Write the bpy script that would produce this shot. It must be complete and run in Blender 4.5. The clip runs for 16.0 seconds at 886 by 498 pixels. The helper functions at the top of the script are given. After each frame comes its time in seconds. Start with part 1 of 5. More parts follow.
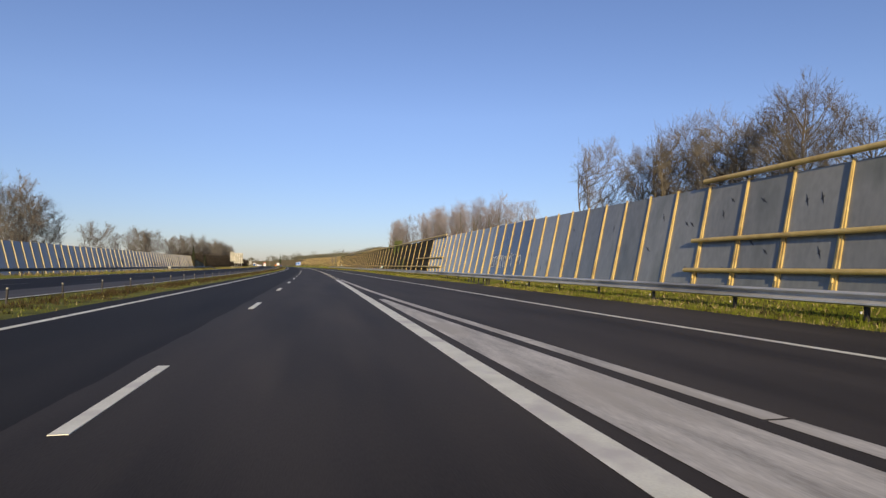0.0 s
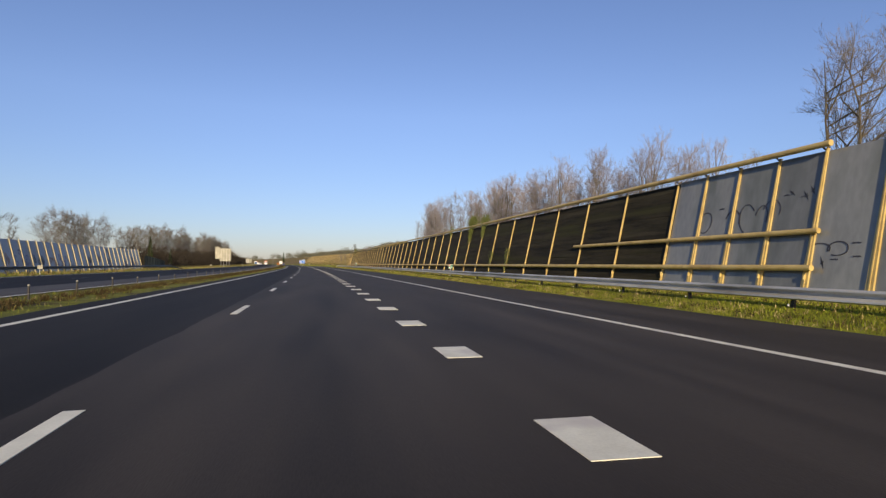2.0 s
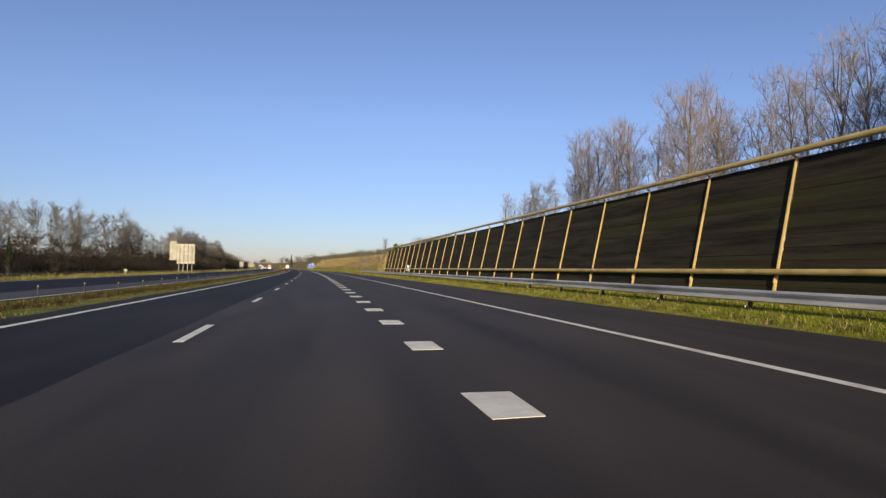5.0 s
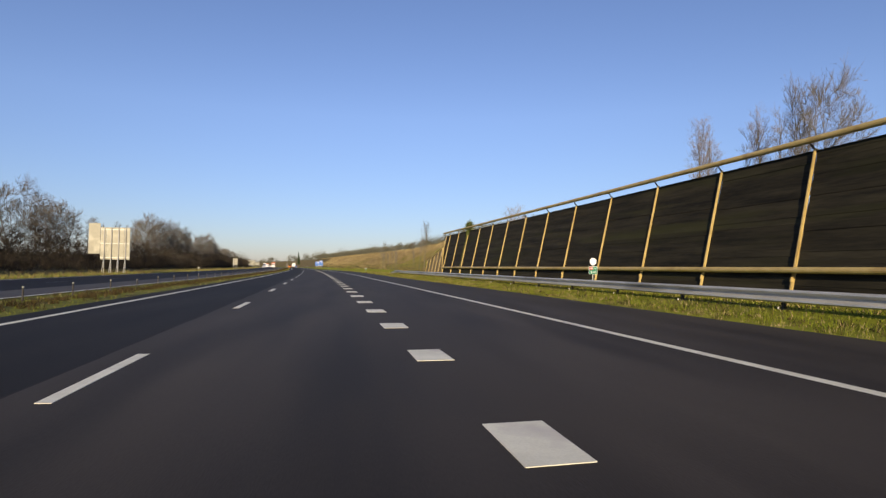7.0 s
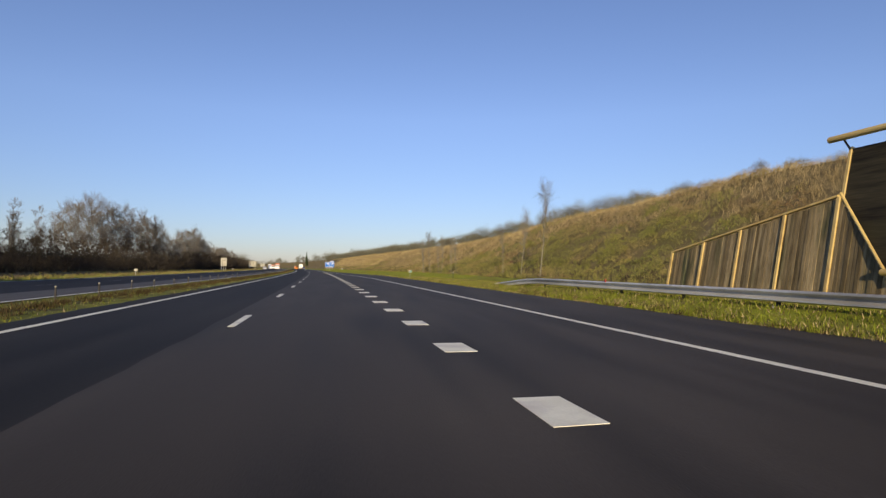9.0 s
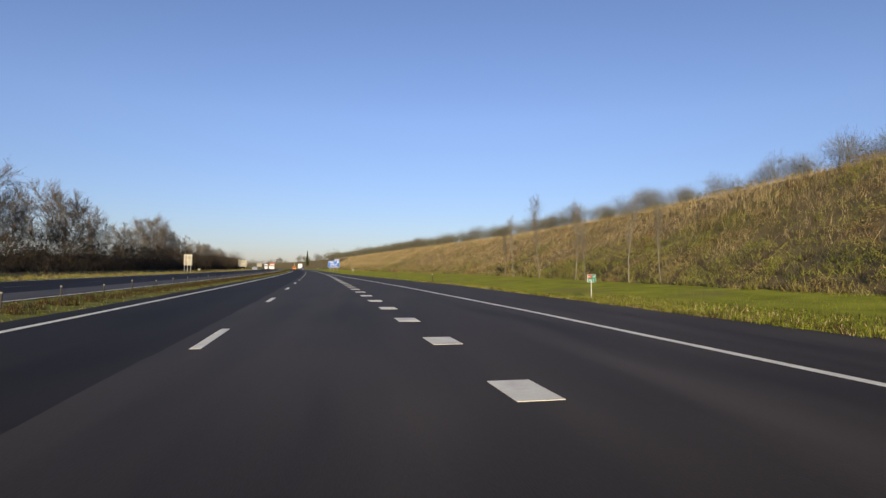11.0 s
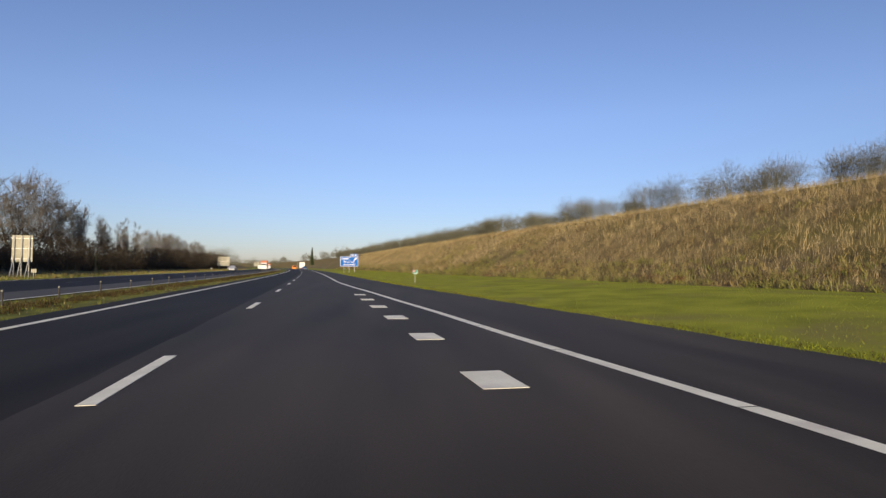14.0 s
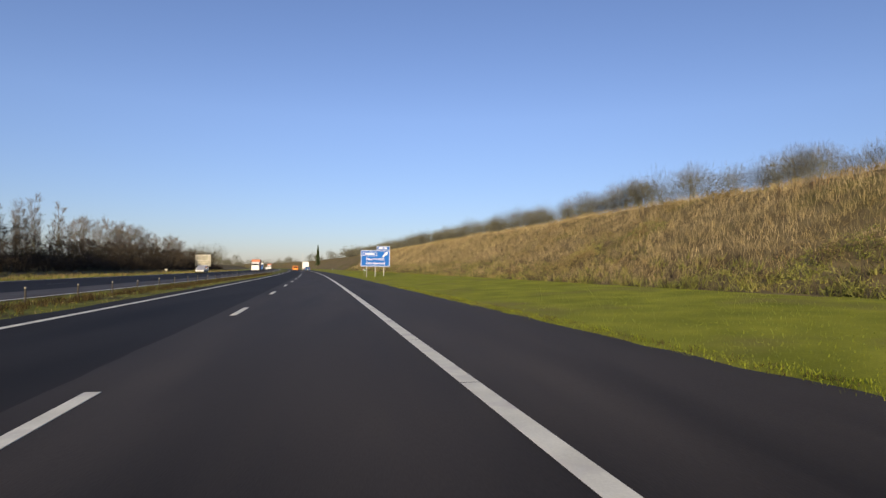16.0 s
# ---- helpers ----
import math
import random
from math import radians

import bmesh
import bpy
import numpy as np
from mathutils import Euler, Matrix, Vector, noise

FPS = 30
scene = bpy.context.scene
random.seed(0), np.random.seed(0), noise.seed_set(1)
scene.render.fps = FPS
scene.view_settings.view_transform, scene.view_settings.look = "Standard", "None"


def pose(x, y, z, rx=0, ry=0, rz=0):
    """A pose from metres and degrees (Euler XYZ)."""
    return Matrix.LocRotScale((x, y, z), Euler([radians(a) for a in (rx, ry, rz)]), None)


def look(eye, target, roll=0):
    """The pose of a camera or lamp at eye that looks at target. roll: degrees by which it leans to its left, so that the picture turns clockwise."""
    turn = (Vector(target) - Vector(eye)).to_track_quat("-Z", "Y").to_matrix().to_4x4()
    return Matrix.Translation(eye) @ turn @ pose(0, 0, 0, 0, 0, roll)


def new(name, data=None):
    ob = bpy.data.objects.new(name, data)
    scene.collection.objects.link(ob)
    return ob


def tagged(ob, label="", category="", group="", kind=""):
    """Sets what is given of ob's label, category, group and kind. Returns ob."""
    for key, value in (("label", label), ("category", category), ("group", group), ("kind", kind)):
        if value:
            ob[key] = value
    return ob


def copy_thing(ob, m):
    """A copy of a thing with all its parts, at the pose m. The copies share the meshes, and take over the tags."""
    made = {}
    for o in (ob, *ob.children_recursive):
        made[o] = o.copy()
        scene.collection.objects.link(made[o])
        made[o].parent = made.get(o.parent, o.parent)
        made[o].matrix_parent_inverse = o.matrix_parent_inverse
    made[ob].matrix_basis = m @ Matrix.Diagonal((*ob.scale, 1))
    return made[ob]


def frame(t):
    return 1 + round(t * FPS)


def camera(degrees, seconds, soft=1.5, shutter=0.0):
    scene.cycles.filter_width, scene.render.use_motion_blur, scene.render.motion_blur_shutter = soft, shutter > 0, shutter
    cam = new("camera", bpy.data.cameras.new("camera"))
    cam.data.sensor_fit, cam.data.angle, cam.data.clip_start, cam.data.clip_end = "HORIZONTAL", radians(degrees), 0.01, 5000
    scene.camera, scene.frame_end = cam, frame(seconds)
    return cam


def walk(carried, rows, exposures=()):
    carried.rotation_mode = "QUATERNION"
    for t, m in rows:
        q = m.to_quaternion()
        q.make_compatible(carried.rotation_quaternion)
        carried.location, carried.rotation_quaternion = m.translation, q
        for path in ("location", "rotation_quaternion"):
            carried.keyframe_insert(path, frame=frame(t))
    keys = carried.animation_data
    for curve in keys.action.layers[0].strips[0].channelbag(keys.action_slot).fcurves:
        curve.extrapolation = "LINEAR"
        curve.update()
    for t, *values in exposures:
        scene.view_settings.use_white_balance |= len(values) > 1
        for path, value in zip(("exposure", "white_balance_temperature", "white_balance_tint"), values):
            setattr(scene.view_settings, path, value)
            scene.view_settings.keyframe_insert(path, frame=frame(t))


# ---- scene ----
# The road is a gentle left-hand arc: s runs along it, u across it to the right, z up.
BEND = 2.1e-4
RADIUS = 1 / BEND


def W(s, u, z=0.0):
    a = s / RADIUS
    return Vector((-RADIUS + (RADIUS + u) * math.cos(a), (RADIUS + u) * math.sin(a), z))


def head(s):
    return math.degrees(s / RADIUS)


# ---- camera ----
cam = camera(77.32, 16.0, soft=1.4)
EYE = 1.25
# seconds, s, u, pitch, yaw to the right of the road
PATH = [
    (0.0, 0.00, 1.810, 1.843, 12.78),
    (0.5, 12.58, 1.845, 1.825, 12.78),
    (1.0, 25.17, 1.880, 1.983, 12.79),
    (1.5, 37.75, 1.915, 2.147, 12.80),
    (2.0, 50.20, 1.951, 1.670, 12.81),
    (2.5, 62.70, 1.986, 2.077, 12.81),
    (3.0, 75.45, 2.021, 2.012, 12.82),
    (3.5, 88.20, 2.056, 2.030, 12.83),
    (4.0, 100.80, 2.170, 2.205, 12.75),
    (5.0, 125.00, 2.262, 2.103, 12.59),
    (6.5, 161.30, 2.400, 1.948, 12.35),
    (7.0, 174.15, 2.420, 1.919, 12.27),
    (7.5, 186.93, 2.280, 2.006, 12.19),
    (8.0, 199.72, 2.140, 2.106, 12.11),
    (8.5, 212.50, 2.000, 2.065, 12.03),
    (9.0, 225.30, 1.900, 2.065, 11.95),
    (10.2, 255.94, 1.876, 2.076, 12.18),
    (11.5, 289.15, 1.850, 2.088, 12.43),
    (12.0, 301.67, 1.871, 2.088, 12.53),
    (12.5, 314.20, 1.892, 2.147, 12.63),
    (13.0, 326.77, 1.928, 1.942, 12.61),
    (13.5, 339.33, 1.964, 2.001, 12.60),
    (14.0, 351.90, 2.000, 2.030, 12.59),
    (14.5, 364.45, 2.041, 1.971, 12.57),
    (15.0, 377.00, 2.082, 2.001, 12.56),
    (15.5, 389.55, 2.123, 1.854, 12.54),
    (16.0, 402.10, 2.164, 2.088, 12.53),
]
walk(cam, [(t, pose(*W(s, u, EYE), 90 + p, -0.55, head(s) - y)) for t, s, u, p, y in PATH], ((0.0, 0.24, 7000, 12), (16.0, 0.24, 7000, 12)))

# ---- light ----
SUN_AZ, SUN_EL = 11.5, 15.0
world = bpy.data.worlds.new("sky")
scene.world = world
world.use_nodes = True
wn, wl = world.node_tree.nodes, world.node_tree.links
sky = wn.new("ShaderNodeTexSky")
sky.sky_type = "NISHITA"
sky.sun_disc = False
sky.sun_elevation = radians(SUN_EL)
sky.sun_rotation = radians(180 + SUN_AZ)
sky.air_density, sky.dust_density, sky.ozone_density = 1.0, 0.3, 4.0
wn["Background"].inputs["Strength"].default_value = 0.130
# a thin grey haze that lies all round the horizon
wc, wx, wr, wm = wn.new("ShaderNodeTexCoord"), wn.new("ShaderNodeSeparateXYZ"), wn.new("ShaderNodeMapRange"), wn.new("ShaderNodeMix")
wm.data_type, wm.blend_type = "RGBA", "MULTIPLY"
wm.inputs["B"].default_value = (0.61, 0.68, 0.755, 1)
wr.inputs["From Min"].default_value, wr.inputs["From Max"].default_value = 0.0, 0.26
wr.inputs["To Min"].default_value, wr.inputs["To Max"].default_value = 1.0, 0.0
wl.new(wc.outputs["Generated"], wx.inputs[0])
wl.new(wx.outputs["Z"], wr.inputs["Value"])
wl.new(wr.outputs[0], wm.inputs["Factor"])
tone = wn.new("ShaderNodeMix")
tone.data_type, tone.blend_type = "RGBA", "MULTIPLY"
tone.inputs["Factor"].default_value = 1.0
tone.inputs["B"].default_value = (1.07, 0.93, 1.05, 1)
wl.new(sky.outputs[0], tone.inputs["A"])
wl.new(tone.outputs["Result"], wm.inputs["A"])
wl.new(wm.outputs["Result"], wn["Background"].inputs["Color"])
sun = new("sun", bpy.data.lights.new("sun", "SUN"))
sun.data.energy, sun.data.angle, sun.data.color = 5.0, radians(0.6), (1.0, 0.83, 0.565)
a = radians(SUN_AZ)
sun.matrix_world = look((0, 0, 50), (50 * math.sin(a), 50 * math.cos(a), 50 - 50 * math.tan(radians(SUN_EL))))

# ---- materials ----


def mat(name, c1, c2, scale=3.0, rough=0.7, bump=0.1, metal=0.0, fine=60.0, stretch=(1, 1, 1), vary=0.0, island=0.0,
        spec=0.5, stain=None, stain_scale=0.4, thin=0.0, bump_size=0.02, chalk=0.0):
    """Two colours over coarse and fine noise, with stains, relief and a chance tint for each object or island."""
    m = bpy.data.materials.new(name)
    m.use_nodes = True
    n, l = m.node_tree.nodes, m.node_tree.links
    b = n["Principled BSDF"]
    geo = n.new("ShaderNodeNewGeometry")
    mp = n.new("ShaderNodeMapping")
    mp.inputs["Scale"].default_value = stretch
    l.new(geo.outputs["Position"], mp.inputs["Vector"])
    n1, n2 = n.new("ShaderNodeTexNoise"), n.new("ShaderNodeTexNoise")
    n1.inputs["Scale"].default_value, n2.inputs["Scale"].default_value = scale, fine
    n1.inputs["Detail"].default_value, n2.inputs["Detail"].default_value = 5, 3
    for x in (n1, n2):
        l.new(mp.outputs[0], x.inputs["Vector"])
    add = n.new("ShaderNodeMath")
    add.operation = "MULTIPLY_ADD"
    add.inputs[1].default_value = 0.45
    l.new(n2.outputs[0], add.inputs[0])
    l.new(n1.outputs[0], add.inputs[2])
    rng = n.new("ShaderNodeMapRange")
    rng.inputs["From Min"].default_value, rng.inputs["From Max"].default_value = 0.5, 0.95
    l.new(add.outputs[0], rng.inputs["Value"])
    mix = n.new("ShaderNodeMix")
    mix.data_type = "RGBA"
    mix.inputs["A"].default_value, mix.inputs["B"].default_value = (*c1, 1), (*c2, 1)
    l.new(rng.outputs[0], mix.inputs["Factor"])
    col = mix.outputs["Result"]
    if stain:
        n3 = n.new("ShaderNodeTexNoise")
        n3.inputs["Scale"].default_value, n3.inputs["Detail"].default_value = stain_scale, 6
        l.new(mp.outputs[0], n3.inputs["Vector"])
        r3 = n.new("ShaderNodeMapRange")
        r3.inputs["From Min"].default_value, r3.inputs["From Max"].default_value = 0.52, 0.68
        l.new(n3.outputs[0], r3.inputs["Value"])
        mx = n.new("ShaderNodeMix")
        mx.data_type = "RGBA"
        mx.inputs["B"].default_value = (*stain, 1)
        l.new(col, mx.inputs["A"])
        l.new(r3.outputs[0], mx.inputs["Factor"])
        col = mx.outputs["Result"]
    if vary or island:
        hs = n.new("ShaderNodeHueSaturation")
        r4 = n.new("ShaderNodeMapRange")
        k = vary or island
        r4.inputs["To Min"].default_value, r4.inputs["To Max"].default_value = 1 - k, 1 + k
        if vary:
            l.new(n.new("ShaderNodeObjectInfo").outputs["Random"], r4.inputs["Value"])
        else:
            l.new(geo.outputs["Random Per Island"], r4.inputs["Value"])
        l.new(r4.outputs[0], hs.inputs["Value"])
        l.new(col, hs.inputs["Color"])
        col = hs.outputs[0]
    l.new(col, b.inputs["Base Color"])
    b.inputs["Roughness"].default_value = rough
    b.inputs["Metallic"].default_value = metal
    b.inputs["Specular IOR Level"].default_value = spec
    b.inputs["Diffuse Roughness"].default_value = chalk
    if thin:
        tl, ms = n.new("ShaderNodeBsdfTranslucent"), n.new("ShaderNodeMixShader")
        l.new(col, tl.inputs["Color"])
        ms.inputs[0].default_value = thin
        l.new(b.outputs[0], ms.inputs[1])
        l.new(tl.outputs[0], ms.inputs[2])
        l.new(ms.outputs[0], n["Material Output"].inputs["Surface"])
    if bump:
        bp = n.new("ShaderNodeBump")
        bp.inputs["Strength"].default_value, bp.inputs["Distance"].default_value = bump, bump_size
        l.new(add.outputs[0], bp.inputs["Height"])
        l.new(bp.outputs[0], b.inputs["Normal"])
    return m


ASPHALT = mat("asphalt", (0.0090, 0.0084, 0.0089), (0.0232, 0.0216, 0.0226), 0.9, 0.75, 0.5, fine=90, stretch=(1, 0.12, 1), spec=0.16,
              stain=(0.0160, 0.0146, 0.0148), stain_scale=0.35, bump_size=0.012, chalk=1.0)
ASPHALT_BLUE = mat("dark_asphalt", (0.0040, 0.0041, 0.0052), (0.0115, 0.0117, 0.0140), 0.8, 0.8, 0.5, fine=90, stretch=(1, 0.1, 1), spec=0.12,
                   stain=(0.0072, 0.0074, 0.009), stain_scale=0.3, bump_size=0.012, chalk=1.0)
ASPHALT_FAR = mat("rough_dark_asphalt", (0.0070, 0.0068, 0.0085), (0.0165, 0.016, 0.019), 0.8, 0.8, 0.5, fine=90, stretch=(1, 0.1, 1), spec=0.12,
                  stain=(0.0125, 0.012, 0.014), stain_scale=0.3, bump_size=0.012)
ASPHALT_OLD = mat("asphalt_shoulder", (0.040, 0.038, 0.038), (0.075, 0.070, 0.068), 1.2, 0.8, 0.5, fine=70, stretch=(1, 0.3, 1), spec=0.3,
                  stain=(0.05, 0.046, 0.042), bump_size=0.012)
PAINT = mat("road_paint", (0.62, 0.61, 0.50), (0.80, 0.79, 0.66), 2.0, 0.6, 0.25, fine=45, stain=(0.55, 0.52, 0.46), stain_scale=1.5, spec=0.3)
PAINT_WORN = mat("worn_road_paint", (0.30, 0.285, 0.25), (0.62, 0.59, 0.52), 2.5, 0.7, 0.3, fine=30, stretch=(1.6, 0.25, 1), stain=(0.42, 0.39, 0.33), stain_scale=1.2, spec=0.25)
PAINT_GREY = mat("grey_worn_paint", (0.06, 0.06, 0.06), (0.16, 0.155, 0.15), 2.5, 0.8, 0.2, fine=30, spec=0.2)
SOIL = mat("grass_ground", (0.145, 0.164, 0.015), (0.29, 0.305, 0.034), 0.6, 0.95, 0.6, fine=25, stain=(0.19, 0.175, 0.045), stain_scale=0.25, spec=0.1, bump_size=0.05)
FIELD = mat("field_ground", (0.105, 0.081, 0.040), (0.205, 0.162, 0.080), 0.5, 0.95, 0.7, fine=9, stain=(0.13, 0.115, 0.035), stain_scale=0.12, spec=0.1, bump_size=0.1)
DIRT = mat("median_ground", (0.085, 0.09, 0.018), (0.17, 0.175, 0.035), 0.9, 0.95, 0.6, fine=20, stain=(0.05, 0.04, 0.022), stain_scale=0.5, spec=0.1, bump_size=0.05)
BLADE = mat("verge_grass", (0.112, 0.142, 0.012), (0.21, 0.238, 0.028), 0.5, 0.8, 0, fine=8, island=0.18, spec=0.1)
BLADE_DRY = mat("dry_grass", (0.24, 0.186, 0.092), (0.48, 0.385, 0.205), 0.25, 0.8, 0, fine=4, island=0.4, spec=0.15, stain=(0.27, 0.22, 0.10), stain_scale=0.13)
BRAMBLE_GREEN = mat("green_bramble", (0.11, 0.12, 0.028), (0.26, 0.255, 0.07), 0.3, 0.7, 0, fine=6, island=0.45, spec=0.2, stain=(0.24, 0.175, 0.08), stain_scale=0.3)
BRAMBLE = mat("bramble", (0.14, 0.106, 0.046), (0.26, 0.197, 0.092), 0.4, 0.7, 0, fine=6, island=0.4, spec=0.2, stain=(0.13, 0.06, 0.03), stain_scale=0.2)
WEED = mat("median_weeds", (0.028, 0.022, 0.010), (0.075, 0.055, 0.024), 0.6, 0.8, 0, fine=6, island=0.4, spec=0.1)
BARK = mat("bark", (0.085, 0.070, 0.050), (0.17, 0.145, 0.105), 3, 0.9, 0.4, fine=25, vary=0.2, spec=0.1, stain=(0.10, 0.105, 0.05))
BARK_PALE = mat("pale_bark", (0.14, 0.13, 0.098), (0.235, 0.22, 0.17), 3, 0.9, 0.3, fine=25, vary=0.15, spec=0.1, stain=(0.15, 0.155, 0.085))
TWIG = mat("twigs", (0.104, 0.095, 0.083), (0.188, 0.173, 0.152), 0.6, 0.9, 0, fine=6, vary=0.2, spec=0.1)
TWIG_RED = mat("reddish_twigs", (0.18, 0.168, 0.178), (0.30, 0.28, 0.295), 0.6, 0.9, 0, fine=6, vary=0.2, spec=0.1)
CREST = mat("crest_twigs", (0.088, 0.087, 0.064), (0.17, 0.168, 0.125), 0.3, 0.9, 0, fine=5, island=0.2, spec=0.1)
SHRUB = mat("shrub_twigs", (0.030, 0.025, 0.019), (0.078, 0.064, 0.048), 0.5, 0.9, 0, fine=5, vary=0.3, spec=0.1)
FIR = mat("fir_needles", (0.020, 0.032, 0.012), (0.055, 0.075, 0.028), 2, 0.7, 0, fine=9, island=0.4, spec=0.2)
IVY = mat("ivy_leaf", (0.06, 0.085, 0.018), (0.17, 0.19, 0.045), 2, 0.45, 0, fine=9, island=0.4, spec=0.4)
YELLOW = mat("ochre_paint", (0.44, 0.32, 0.11), (0.56, 0.43, 0.175), 2.5, 0.5, 0.15, fine=30, stain=(0.36, 0.25, 0.09), stain_scale=1.3)
ACRYLIC = mat("grey_acrylic", (0.155, 0.163, 0.158), (0.235, 0.245, 0.235), 0.5, 0.13, 0.02, fine=6, stretch=(1, 1, 0.4), vary=0.22, stain=(0.12, 0.13, 0.115), stain_scale=0.5, spec=0.5)
ACRYLIC_D = mat("smoked_acrylic", (0.05, 0.062, 0.10), (0.075, 0.09, 0.135), 0.5, 0.14, 0.02, fine=6, stretch=(1, 1, 0.4), vary=0.15, stain=(0.075, 0.08, 0.09), stain_scale=0.35)
ACRYLIC_L = mat("pale_acrylic", (0.145, 0.14, 0.155), (0.205, 0.20, 0.215), 0.5, 0.3, 0.02, fine=6, stretch=(1, 1, 0.4), vary=0.25, stain=(0.17, 0.18, 0.21), stain_scale=0.3, thin=0.15, spec=0.7)
BOARD = mat("dark_mossy_board", (0.009, 0.008, 0.006), (0.044, 0.039, 0.024), 1.0, 0.85, 0.5, fine=7, stretch=(0.5, 0.30, 4), island=0.2, spec=0.2,
            stain=(0.032, 0.033, 0.012), stain_scale=0.30, bump_size=0.01)
STEEL_GRIMY = mat("grimy_steel", (0.05, 0.052, 0.058), (0.11, 0.112, 0.118), 2.5, 0.5, 0.05, metal=0.2, fine=25, stretch=(1, 0.4, 1))
BOARD_SOLO = mat("mossy_board", (0.009, 0.008, 0.006), (0.044, 0.039, 0.024), 1.0, 0.85, 0.5, fine=7, stretch=(0.5, 0.30, 4), vary=0.2, spec=0.2,
                 stain=(0.032, 0.033, 0.012), stain_scale=0.30, bump_size=0.01)
PLANK = mat("weathered_plank", (0.135, 0.105, 0.058), (0.275, 0.218, 0.124), 2, 0.85, 0.4, fine=18, stretch=(4, 4, 0.3), vary=0.5, spec=0.2, stain=(0.06, 0.065, 0.035), bump_size=0.01)
STEEL = mat("galvanised_steel", (0.42, 0.42, 0.40), (0.58, 0.58, 0.56), 2.5, 0.42, 0.05, metal=0.3, fine=25, stretch=(1, 0.4, 1), stain=(0.24, 0.235, 0.22), stain_scale=0.6)
YELLOW_PALE = mat("faded_ochre_paint", (0.50, 0.42, 0.22), (0.60, 0.51, 0.29), 2.5, 0.5, 0.1, fine=30, stain=(0.40, 0.32, 0.17), stain_scale=1.3)
STEEL_DARK = mat("weathered_post", (0.018, 0.018, 0.019), (0.045, 0.042, 0.04), 4, 0.7, 0.1, metal=0.2, fine=30)
WHITE = mat("white_paint", (0.70, 0.70, 0.68), (0.82, 0.82, 0.80), 2, 0.45, 0.03, fine=20)
SIGN_BACK = mat("aluminium_sign_back", (0.21, 0.205, 0.165), (0.28, 0.272, 0.22), 1.5, 0.5, 0.05, metal=0.1, fine=12, stain=(0.33, 0.32, 0.26), stain_scale=0.9)
SIGN_BLUE = mat("sign_blue", (0.003, 0.105, 0.45), (0.005, 0.125, 0.50), 1.0, 0.6, 0, fine=9, spec=0.2)
SIGN_WHITE = mat("sign_white", (0.80, 0.82, 0.82), (0.88, 0.88, 0.88), 1.0, 0.4, 0, fine=9)
SIGN_GREEN = mat("sign_green", (0.008, 0.16, 0.10), (0.012, 0.20, 0.125), 2.0, 0.4, 0, fine=9)
RED = mat("red_paint", (0.36, 0.035, 0.025), (0.44, 0.05, 0.035), 2.0, 0.4, 0, fine=9)
MARK = mat("black_decal", (0.012, 0.012, 0.014), (0.03, 0.03, 0.032), 3.0, 0.5, 0, fine=9)
SPRAY = mat("pale_spray_paint", (0.34, 0.36, 0.36), (0.50, 0.52, 0.52), 3.0, 0.6, 0, fine=14)
SPRAY_B = mat("violet_spray_paint", (0.05, 0.055, 0.13), (0.12, 0.12, 0.20), 3.0, 0.6, 0, fine=14)
SPRAY_R = mat("brown_spray_paint", (0.16, 0.10, 0.08), (0.24, 0.15, 0.12), 3.0, 0.6, 0, fine=14)
SPRAY_D = mat("dark_spray_paint", (0.02, 0.02, 0.03), (0.06, 0.06, 0.07), 3.0, 0.6, 0, fine=14)
RUBBER = mat("tyre_rubber", (0.012, 0.012, 0.012), (0.03, 0.03, 0.03), 5, 0.85, 0.2, fine=30)
GLASS = mat("car_glass", (0.012, 0.014, 0.018), (0.02, 0.024, 0.03), 1, 0.05, 0, fine=5, spec=0.8)
CAR_BLUE = mat("blue_car_paint", (0.02, 0.10, 0.30), (0.03, 0.13, 0.36), 1, 0.25, 0, fine=5)
CAR_ORANGE = mat("orange_car_paint", (0.75, 0.22, 0.02), (0.82, 0.27, 0.03), 1, 0.3, 0, fine=5)
CAR_WHITE = mat("white_car_paint", (0.72, 0.72, 0.70), (0.80, 0.80, 0.78), 1, 0.3, 0.02, fine=5)
CAR_SILVER = mat("silver_car_paint", (0.45, 0.46, 0.47), (0.52, 0.53, 0.54), 1, 0.3, 0, metal=0.4, fine=5)
CARGO_RED = mat("rust_red_cargo_box", (0.40, 0.12, 0.05), (0.50, 0.17, 0.08), 1, 0.6, 0.05, fine=8)
CHROME = mat("lamp_lens", (0.5, 0.03, 0.02), (0.6, 0.05, 0.03), 2, 0.2, 0, fine=5)
CLEAR = mat("headlight_lens", (0.8, 0.8, 0.8), (0.9, 0.9, 0.9), 2, 0.1, 0, fine=5)
PLATE = mat("yellow_plate", (0.75, 0.55, 0.05), (0.8, 0.6, 0.08), 2, 0.5, 0, fine=5)

# ---- building tools ----


def mesh_of(name, verts, faces, material, smooth=False):
    me = bpy.data.meshes.new(name)
    me.from_pydata([tuple(v) for v in verts], [], faces)
    for m in material if isinstance(material, (list, tuple)) else [material]:
        me.materials.append(m)
    if smooth:
        me.polygons.foreach_set("use_smooth", [True] * len(me.polygons))
    me.update()
    return me


